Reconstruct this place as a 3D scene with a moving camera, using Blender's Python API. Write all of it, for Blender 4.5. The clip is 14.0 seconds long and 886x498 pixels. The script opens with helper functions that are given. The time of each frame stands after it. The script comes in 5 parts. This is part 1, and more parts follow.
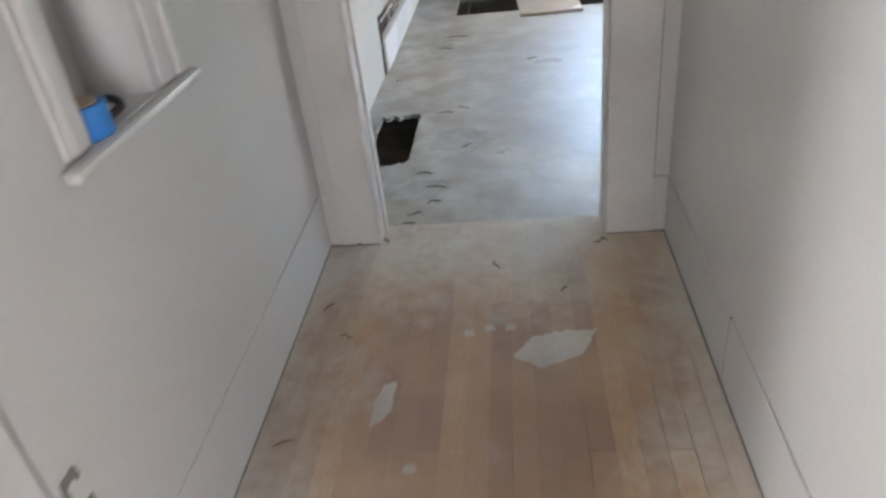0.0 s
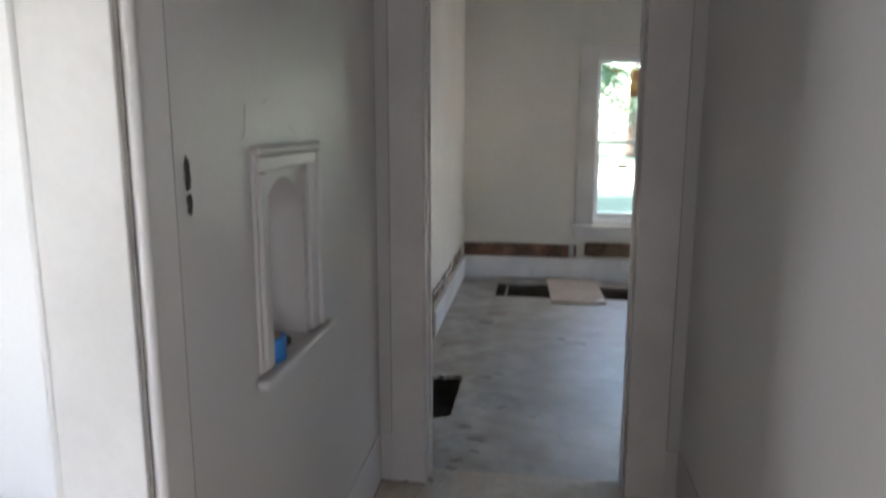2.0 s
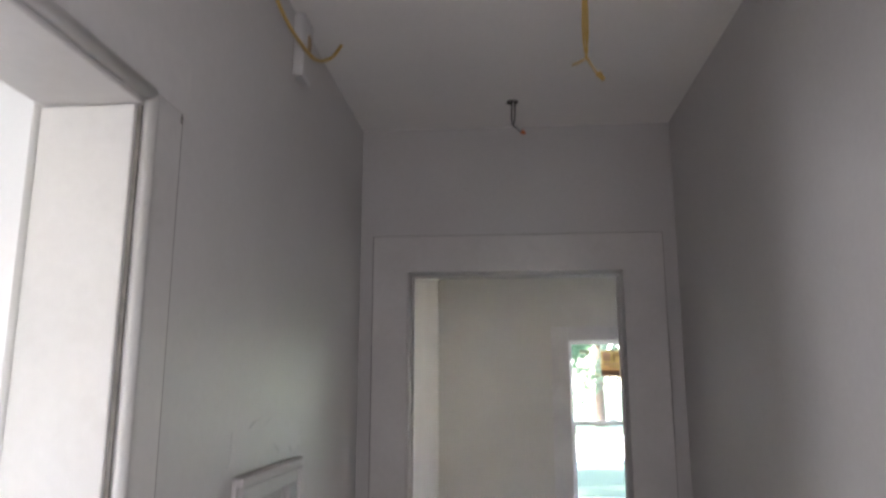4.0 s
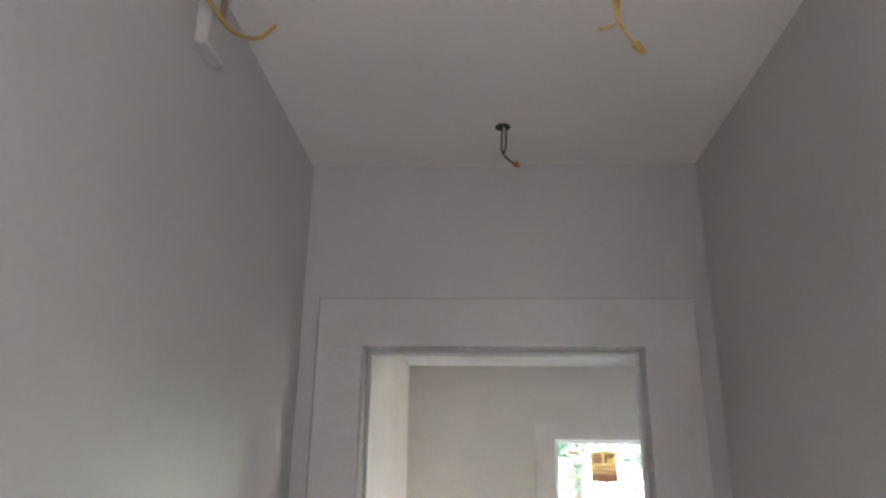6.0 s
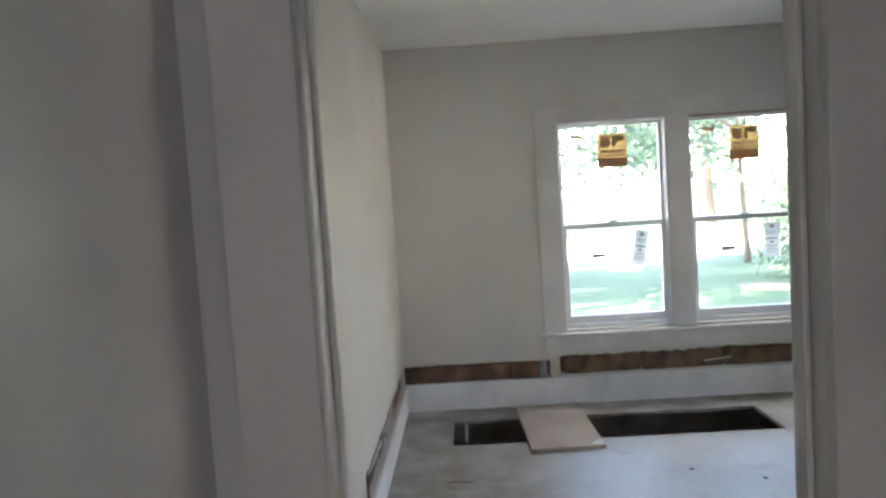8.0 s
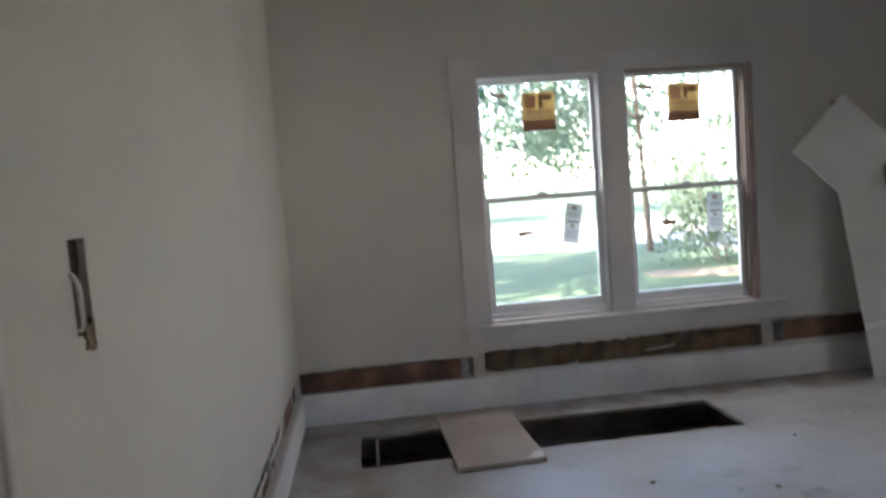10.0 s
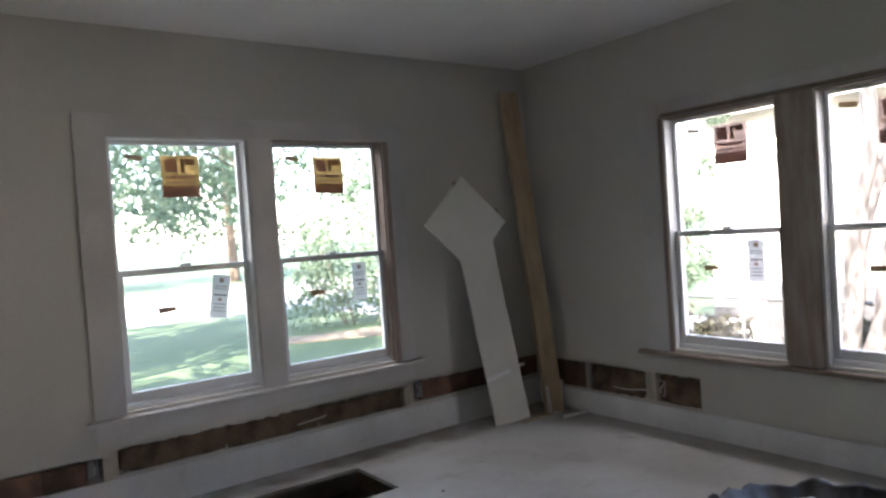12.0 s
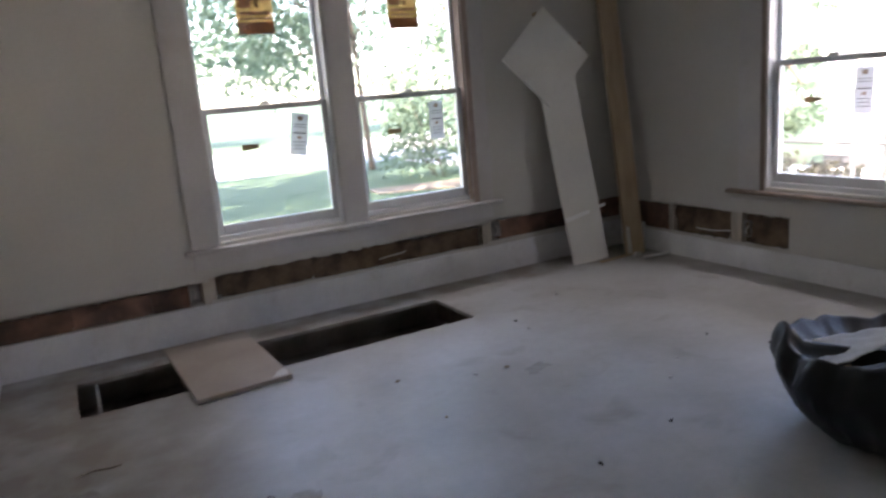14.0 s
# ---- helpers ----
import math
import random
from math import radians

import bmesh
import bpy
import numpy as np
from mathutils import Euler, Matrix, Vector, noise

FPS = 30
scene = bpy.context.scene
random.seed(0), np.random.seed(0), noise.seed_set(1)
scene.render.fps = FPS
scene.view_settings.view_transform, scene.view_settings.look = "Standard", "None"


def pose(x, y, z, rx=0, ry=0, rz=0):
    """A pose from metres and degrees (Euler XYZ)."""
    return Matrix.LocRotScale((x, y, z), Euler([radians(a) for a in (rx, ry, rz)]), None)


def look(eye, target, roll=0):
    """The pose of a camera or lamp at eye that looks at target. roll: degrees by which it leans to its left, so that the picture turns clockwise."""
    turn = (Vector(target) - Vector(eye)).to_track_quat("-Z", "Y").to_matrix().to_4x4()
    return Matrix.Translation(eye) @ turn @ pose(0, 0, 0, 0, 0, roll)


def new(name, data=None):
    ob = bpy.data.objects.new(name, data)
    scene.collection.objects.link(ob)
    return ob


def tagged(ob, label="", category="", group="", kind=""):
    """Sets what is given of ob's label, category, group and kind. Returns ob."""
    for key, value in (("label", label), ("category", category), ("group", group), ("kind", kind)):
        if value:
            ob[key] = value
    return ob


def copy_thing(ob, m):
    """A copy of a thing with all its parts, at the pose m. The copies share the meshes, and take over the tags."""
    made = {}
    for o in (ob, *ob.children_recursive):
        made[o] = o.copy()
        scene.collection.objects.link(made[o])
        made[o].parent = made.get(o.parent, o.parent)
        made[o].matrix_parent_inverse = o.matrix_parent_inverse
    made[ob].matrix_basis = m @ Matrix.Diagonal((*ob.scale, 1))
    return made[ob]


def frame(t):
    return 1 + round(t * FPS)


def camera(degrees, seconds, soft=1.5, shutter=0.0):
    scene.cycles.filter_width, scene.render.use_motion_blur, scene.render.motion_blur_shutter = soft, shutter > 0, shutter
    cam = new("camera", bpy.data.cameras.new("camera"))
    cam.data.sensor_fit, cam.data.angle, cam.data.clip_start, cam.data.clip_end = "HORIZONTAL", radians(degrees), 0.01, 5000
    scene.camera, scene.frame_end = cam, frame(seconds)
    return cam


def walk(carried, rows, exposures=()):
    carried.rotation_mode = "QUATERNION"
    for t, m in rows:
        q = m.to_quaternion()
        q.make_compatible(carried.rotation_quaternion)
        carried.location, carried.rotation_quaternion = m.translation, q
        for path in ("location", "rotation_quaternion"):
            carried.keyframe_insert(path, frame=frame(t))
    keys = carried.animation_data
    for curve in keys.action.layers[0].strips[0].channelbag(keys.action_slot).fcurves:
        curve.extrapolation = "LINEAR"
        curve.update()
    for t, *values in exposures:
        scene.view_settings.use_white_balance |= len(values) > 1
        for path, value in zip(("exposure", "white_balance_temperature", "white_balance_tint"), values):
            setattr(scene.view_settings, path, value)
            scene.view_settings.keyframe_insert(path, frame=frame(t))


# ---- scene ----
cam = camera(64.3, 14.0, soft=2.5, shutter=0.5)
PATH = [
    (0, (0.514, -2.171, 1.314), (0.284, -0.488, 0.259), -6.8),
    (0.5, (0.426, -2.429, 1.324), (0.19, -0.718, 0.315), -3.2),
    (1, (0.39, -2.636, 1.382), (0.199, -0.813, 0.58), -0.9),
    (1.5, (0.422, -2.688, 1.428), (0.1, -0.817, 0.797), -1.1),
    (2, (0.428, -2.681, 1.481), (0.165, -0.731, 1.12), 0.1),
    (2.5, (0.437, -2.693, 1.51), (0.167, -0.722, 1.31), -0.2),
    (3, (0.424, -2.685, 1.517), (0.146, -0.71, 1.375), 0.5),
    (3.5, (0.408, -2.674, 1.545), (0.202, -0.687, 1.635), 1.0),
    (4, (0.363, -2.658, 1.603), (0.189, -0.703, 1.986), 0.0),
    (4.2, (0.345, -2.636, 1.606), (0.213, -0.691, 2.056), -0.6),
    (6.3, (0.329, -1.894, 1.662), (0.239, 0.001, 2.298), 1.2),
    (6.5, (0.308, -1.808, 1.667), (0.311, 0.097, 2.278), 0.3),
    (6.9, (0.29, -1.631, 1.616), (0.349, 0.339, 1.955), 0.2),
    (7, (0.285, -1.554, 1.594), (0.337, 0.424, 1.885), 0.3),
    (7.2, (0.294, -1.42, 1.57), (0.278, 0.573, 1.738), -1.2),
    (7.5, (0.315, -1.262, 1.578), (0.163, 0.732, 1.561), -1.1),
    (7.7, (0.259, -1.211, 1.568), (0.132, 0.779, 1.424), -2.3),
    (9.8, (0.2, -0.339, 1.361), (0.401, 1.648, 1.271), -3.2),
    (10, (0.213, -0.304, 1.364), (0.424, 1.678, 1.199), -4.3),
    (10.5, (0.193, -0.185, 1.431), (0.719, 1.726, 1.162), -6.4),
    (11, (0.124, -0.139, 1.375), (1.084, 1.608, 1.217), -3.7),
    (11.5, (0.118, -0.112, 1.407), (1.196, 1.571, 1.345), -4.0),
    (12, (0.123, -0.12, 1.401), (1.305, 1.492, 1.348), -3.8),
    (12.5, (0.136, -0.14, 1.357), (1.336, 1.457, 1.244), -4.6),
    (13, (0.137, -0.135, 1.341), (1.302, 1.476, 1.125), -3.6),
    (13.5, (0.162, -0.133, 1.331), (1.228, 1.519, 0.965), -4.8),
    (14, (0.201, -0.174, 1.284), (1.112, 1.552, 0.847), -4.9),
]
EXPOSURES = [(0.0, 6.0, 6750, 14), (1.0, 5.45, 6700, 12), (1.5, 4.95, 6700, 13), (2.0, 4.65, 6700, 16), (3.0, 4.6, 6700, 18), (4.2, 5.0, 6700, 20), (6.3, 5.55, 6750, 18), (7.7, 5.05, 6700, 15),
             (9.8, 4.15, 6800, 20), (11.0, 4.18, 6700, 22), (12.0, 4.0, 6800, 21), (13.5, 3.8, 6700, 22), (14.0, 4.05, 6900, 25)]
walk(cam, [(t, look(eye, target, roll)) for t, eye, target, roll in PATH], EXPOSURES)

# ---- light ----
SUN_EL, SUN_AZ = 40.0, 250.0      # degrees; the sun stands behind the house, to the west-south-west
world = bpy.data.worlds.new("sky")
scene.world = world
world.use_nodes = True
wn = world.node_tree
sky = wn.nodes.new("ShaderNodeTexSky")
sky.sky_type, sky.sun_disc = "NISHITA", False
sky.sun_elevation, sky.sun_rotation = radians(SUN_EL), radians(SUN_AZ)
wn.links.new(sky.outputs["Color"], wn.nodes["Background"].inputs["Color"])
wn.nodes["Background"].inputs["Strength"].default_value = 0.15
sun = new("sun", bpy.data.lights.new("sun", "SUN"))
sun.data.energy, sun.data.angle, sun.data.color = 3.8, radians(0.5), (1.0, 0.95, 0.87)
sd = Vector((math.sin(radians(SUN_AZ)) * math.cos(radians(SUN_EL)), math.cos(radians(SUN_AZ)) * math.cos(radians(SUN_EL)), math.sin(radians(SUN_EL))))
sun.matrix_world = look(sd * 30, (0, 0, 0))


def fill_light(name, eye, target, w, h, watts):
    """An added area lamp, tinted like sky light, that brightens a room from out of view."""
    la = new(name, bpy.data.lights.new(name, "AREA"))
    la.data.shape, la.data.size, la.data.size_y, la.data.energy, la.data.color = "RECTANGLE", w, h, watts, (0.9, 0.95, 1.0)
    la.matrix_world = look(eye, target)


# added fill for the side room, hung before a closed wall without a window
fill_light("fill_west", (-3.96, -3.3, 1.5), (0, -2.5, 1.1), 1.4, 1.5, 4.3)
# added fill in an unseen opening of the back wall
fill_light("fill_south", (-1.0, -5.13, 1.5), (-1.0, 0, 1.2), 0.9, 1.3, 0.5)
# added fill in an unseen doorway, to brighten the hall's left wall
fill_light("fill_hall", (1.08, -3.85, 1.1), (-0.5, -2.7, 1.1), 0.7, 1.9, 1.2)
# two added lamps hidden outside above the window heads, strengthening the sky's light
fill_light("sky_fill_east", (4.47, 1.83, 2.42), (3.47, 1.83, 1.42), 1.75, 0.56, 2.9)
fill_light("sky_fill_north", (1.79, 4.45, 2.42), (1.79, 3.45, 1.42), 1.75, 0.56, 2.5)


# ---- materials ----
def mat(name, base, rough=0.7, vary=0.12, big=1.5, small=25.0, bump=0.15, tint=None, metal=0.0, stain=0.0, rand=0.0, stretch=(1, 1, 1), spec=0.5):
    """A surface with two scales of variation: broad stains and fine grain."""
    m = bpy.data.materials.new(name)
    m.use_nodes = True
    n, l = m.node_tree.nodes, m.node_tree.links
    b = n["Principled BSDF"]
    tc, mp = n.new("ShaderNodeTexCoord"), n.new("ShaderNodeMapping")
    mp.inputs["Scale"].default_value = stretch
    l.new(tc.outputs["Object"], mp.inputs["Vector"])
    n1, n2 = n.new("ShaderNodeTexNoise"), n.new("ShaderNodeTexNoise")
    n1.inputs["Scale"].default_value, n1.inputs["Detail"].default_value = big, 5
    n2.inputs["Scale"].default_value, n2.inputs["Detail"].default_value = small, 6
    n2.inputs["Roughness"].default_value = 0.7
    for t in (n1, n2):
        l.new(mp.outputs["Vector"], t.inputs["Vector"])
    tint = tint or tuple(c * (1 - vary * 2.2) for c in base)
    r1 = n.new("ShaderNodeValToRGB")
    r1.color_ramp.elements[0].position, r1.color_ramp.elements[1].position = 0.35, 0.62
    r1.color_ramp.elements[0].color, r1.color_ramp.elements[1].color = (*tint, 1), (*base, 1)
    l.new(n1.outputs["Fac"], r1.inputs["Fac"])
    mx = n.new("ShaderNodeMix")
    mx.data_type, mx.blend_type = "RGBA", "MULTIPLY"
    mx.inputs["Factor"].default_value = min(1.0, vary * 3)
    l.new(r1.outputs["Color"], mx.inputs["A"])
    r2 = n.new("ShaderNodeValToRGB")
    r2.color_ramp.elements[0].position, r2.color_ramp.elements[1].position = 0.3, 0.7
    r2.color_ramp.elements[0].color = (0.62, 0.62, 0.62, 1)
    l.new(n2.outputs["Fac"], r2.inputs["Fac"])
    l.new(r2.outputs["Color"], mx.inputs["B"])
    out = mx.outputs["Result"]
    if stain:
        n3 = n.new("ShaderNodeTexNoise")
        n3.inputs["Scale"].default_value, n3.inputs["Detail"].default_value, n3.inputs["Distortion"].default_value = big * 2.3, 8, 0.6
        l.new(mp.outputs["Vector"], n3.inputs["Vector"])
        r3 = n.new("ShaderNodeValToRGB")
        r3.color_ramp.elements[0].position, r3.color_ramp.elements[1].position = 0.58, 0.72
        r3.color_ramp.elements[0].color, r3.color_ramp.elements[1].color = (0, 0, 0, 1), (stain, stain, stain, 1)
        l.new(n3.outputs["Fac"], r3.inputs["Fac"])
        m3 = n.new("ShaderNodeMix")
        m3.data_type = "RGBA"
        m3.inputs["B"].default_value = (base[0] * 0.45, base[1] * 0.4, base[2] * 0.34, 1)
        l.new(r3.outputs["Color"], m3.inputs["Factor"])
        l.new(out, m3.inputs["A"])
        out = m3.outputs["Result"]
    if rand:
        oi, hs, ma = n.new("ShaderNodeObjectInfo"), n.new("ShaderNodeHueSaturation"), n.new("ShaderNodeMapRange")
        ma.inputs["To Min"].default_value, ma.inputs["To Max"].default_value = 1 - rand, 1 + rand
        l.new(oi.outputs["Random"], ma.inputs["Value"])
        l.new(ma.outputs["Result"], hs.inputs["Value"])
        l.new(out, hs.inputs["Color"])
        out = hs.outputs["Color"]
    l.new(out, b.inputs["Base Color"])
    rr = n.new("ShaderNodeMapRange")
    rr.inputs["To Min"].default_value, rr.inputs["To Max"].default_value = max(0.02, rough - 0.12), min(1, rough + 0.12)
    l.new(n1.outputs["Fac"], rr.inputs["Value"])
    l.new(rr.outputs["Result"], b.inputs["Roughness"])
    b.inputs["Metallic"].default_value = metal
    b.inputs["Specular IOR Level"].default_value = spec
    if bump:
        bp = n.new("ShaderNodeBump")
        bp.inputs["Strength"].default_value, bp.inputs["Distance"].default_value = bump, 0.01
        l.new(n2.outputs["Fac"], bp.inputs["Height"])
        l.new(bp.outputs["Normal"], b.inputs["Normal"])
    return m


def leaf_mat(name, base, dark):
    m = bpy.data.materials.new(name)
    m.use_nodes = True
    n, l = m.node_tree.nodes, m.node_tree.links
    b = n["Principled BSDF"]
    g, r = n.new("ShaderNodeNewGeometry"), n.new("ShaderNodeValToRGB")
    r.color_ramp.elements[0].color, r.color_ramp.elements[1].color = (*dark, 1), (*base, 1)
    l.new(g.outputs["Random Per Island"], r.inputs["Fac"])
    l.new(r.outputs["Color"], b.inputs["Base Color"])
    b.inputs["Roughness"].default_value = 0.6
    tr, mx = n.new("ShaderNodeBsdfTranslucent"), n.new("ShaderNodeMixShader")
    l.new(r.outputs["Color"], tr.inputs["Color"])
    mx.inputs["Fac"].default_value = 0.45
    l.new(b.outputs["BSDF"], mx.inputs[1])
    l.new(tr.outputs["BSDF"], mx.inputs[2])
    l.new(mx.outputs["Shader"], n["Material Output"].inputs["Surface"])
    return m


def paper_mat(name, base):
    """Thin paper or vinyl that lets some daylight through."""
    m = mat(name, base, 0.5, 0.06, 8, 40, 0)
    n, l = m.node_tree.nodes, m.node_tree.links
    b, tr, mx = n["Principled BSDF"], n.new("ShaderNodeBsdfTranslucent"), n.new("ShaderNodeMixShader")
    tr.inputs["Color"].default_value, mx.inputs["Fac"].default_value = (*base, 1), 0.72
    l.new(b.outputs["BSDF"], mx.inputs[1])
    l.new(tr.outputs["BSDF"], mx.inputs[2])
    l.new(mx.outputs["Shader"], n["Material Output"].inputs["Surface"])
    return m


def glass_mat():
    m = bpy.data.materials.new("window_glass")
    m.use_nodes = True
    n, l = m.node_tree.nodes, m.node_tree.links
    n.remove(n["Principled BSDF"])
    tr, gl, fr, mx = n.new("ShaderNodeBsdfTransparent"), n.new("ShaderNodeBsdfGlossy"), n.new("ShaderNodeFresnel"), n.new("ShaderNodeMixShader")
    tr.inputs["Color"].default_value, gl.inputs["Roughness"].default_value = (0.97, 0.98, 0.98, 1), 0.03
    l.new(fr.outputs["Fac"], mx.inputs["Fac"])
    l.new(tr.outputs["BSDF"], mx.inputs[1])
    l.new(gl.outputs["BSDF"], mx.inputs[2])
    l.new(mx.outputs["Shader"], n["Material Output"].inputs["Surface"])
    return m


def strip_floor_mat():
    """Worn oak strips with plaster dust trodden in along the walls and by the door."""
    m = bpy.data.materials.new("worn_oak_strip")
    m.use_nodes = True
    n, l = m.node_tree.nodes, m.node_tree.links
    b = n["Principled BSDF"]
    geo, sep, oi = n.new("ShaderNodeNewGeometry"), n.new("ShaderNodeSeparateXYZ"), n.new("ShaderNodeObjectInfo")
    l.new(geo.outputs["Position"], sep.inputs["Vector"])

    def tex(scale, stretch, detail=6):
        mp, t = n.new("ShaderNodeMapping"), n.new("ShaderNodeTexNoise")
        mp.inputs["Scale"].default_value = stretch
        t.inputs["Scale"].default_value, t.inputs["Detail"].default_value, t.inputs["Roughness"].default_value = scale, detail, 0.65
        l.new(geo.outputs["Position"], mp.inputs["Vector"])
        l.new(mp.outputs["Vector"], t.inputs["Vector"])
        return t.outputs["Fac"]

    def math_node(op, a, c):
        k = n.new("ShaderNodeMath")
        k.operation = op
        for i, v in enumerate((a, c)):
            if isinstance(v, (int, float)):
                k.inputs[i].default_value = v
            else:
                l.new(v, k.inputs[i])
        return k.outputs[0]

    def ramp(v, lo, hi):
        k = n.new("ShaderNodeMapRange")
        k.inputs["From Min"].default_value, k.inputs["From Max"].default_value = lo, hi
        l.new(v, k.inputs["Value"])
        return k.outputs[0]

    def mix(f, a, c, blend="MIX"):
        k = n.new("ShaderNodeMix")
        k.data_type, k.blend_type = "RGBA", blend
        for sock, v in (("Factor", f), ("A", a), ("B", c)):
            if isinstance(v, tuple):
                k.inputs[sock].default_value = (*v, 1)
            elif isinstance(v, float):
                k.inputs[sock].default_value = v
            else:
                l.new(v, k.inputs[sock])
        return k.outputs["Result"]

    grain = tex(30, (6, 0.7, 1))
    broad = tex(2.6, (1, 1, 1), 8)
    fine = tex(22, (1, 1, 1), 8)
    wood = mix(oi.outputs["Random"], (0.25, 0.155, 0.115), (0.47, 0.315, 0.19))
    wood = mix(ramp(grain, 0.3, 0.75), wood, (0.28, 0.18, 0.13))
    wood = mix(ramp(tex(1.7, (1, 1, 1)), 0.45, 0.75), wood, (0.43, 0.30, 0.20))
    from_mid = math_node("ABSOLUTE", math_node("SUBTRACT", sep.outputs["X"], 0.42), 0.0)
    side = ramp(from_mid, 0.22, 0.62)
    door = ramp(sep.outputs["Y"], -0.75, 0.05)
    dust = math_node("ADD", math_node("MULTIPLY", math_node("MAXIMUM", side, door), 1.1), math_node("MULTIPLY", math_node("SUBTRACT", broad, 0.5), 2.4))
    dust = math_node("ADD", dust, math_node("MULTIPLY", math_node("SUBTRACT", fine, 0.5), 0.9))
    dust = ramp(dust, 0.32, 1.25)
    col = mix(math_node("MULTIPLY", dust, 0.88), wood, (0.52, 0.49, 0.43))
    l.new(col, b.inputs["Base Color"])
    l.new(math_node("ADD", math_node("MULTIPLY", dust, 0.3), 0.45), b.inputs["Roughness"])
    bp = n.new("ShaderNodeBump")
    bp.inputs["Strength"].default_value, bp.inputs["Distance"].default_value = 0.15, 0.01
    l.new(grain, bp.inputs["Height"])
    l.new(bp.outputs["Normal"], b.inputs["Normal"])
    return m


def dirty_floor_mat():
    """Painted floor with trodden brown dirt along the far and side walls and round the holes."""
    m = mat("dusty_painted_floor", (0.49, 0.49, 0.475), 0.42, 0.10, 1.6, 18, 0.12, tint=(0.38, 0.365, 0.335), stain=0.4)
    n, l = m.node_tree.nodes, m.node_tree.links
    b = n["Principled BSDF"]
    src = b.inputs["Base Color"].links[0].from_socket
    geo, sep, tx = n.new("ShaderNodeNewGeometry"), n.new("ShaderNodeSeparateXYZ"), n.new("ShaderNodeTexNoise")
    l.new(geo.outputs["Position"], sep.inputs["Vector"])
    l.new(geo.outputs["Position"], tx.inputs["Vector"])
    tx.inputs["Scale"].default_value, tx.inputs["Detail"].default_value = 5.0, 9

    def ramp(v, lo, hi, to):
        k = n.new("ShaderNodeMapRange")
        k.inputs["From Min"].default_value, k.inputs["From Max"].default_value, k.inputs["To Max"].default_value = lo, hi, to
        l.new(v, k.inputs["Value"])
        return k.outputs[0]

    def calc(op, a, c):
        k = n.new("ShaderNodeMath")
        k.operation = op
        l.new(a, k.inputs[0])
        if isinstance(c, float):
            k.inputs[1].default_value = c
        else:
            l.new(c, k.inputs[1])
        return k.outputs[0]

    far = ramp(sep.outputs["Y"], 3.56, 3.68, 0.95)
    side = ramp(sep.outputs["X"], 1.1, 0.1, 0.75)
    right = ramp(sep.outputs["X"], 3.55, 3.9, 0.5)
    near = ramp(sep.outputs["Y"], 0.75, 0.15, 0.45)
    zone = calc("MAXIMUM", calc("MAXIMUM", far, side), calc("MAXIMUM", right, near))
    fac = calc("MULTIPLY", zone, ramp(tx.outputs["Fac"], 0.32, 0.6, 1.0))
    mx = n.new("ShaderNodeMix")
    mx.data_type = "RGBA"
    mx.inputs["B"].default_value = (0.235, 0.195, 0.155, 1)
    l.new(fac, mx.inputs["Factor"])
    l.new(src, mx.inputs["A"])
    l.new(mx.outputs["Result"], b.inputs["Base Color"])
    return m


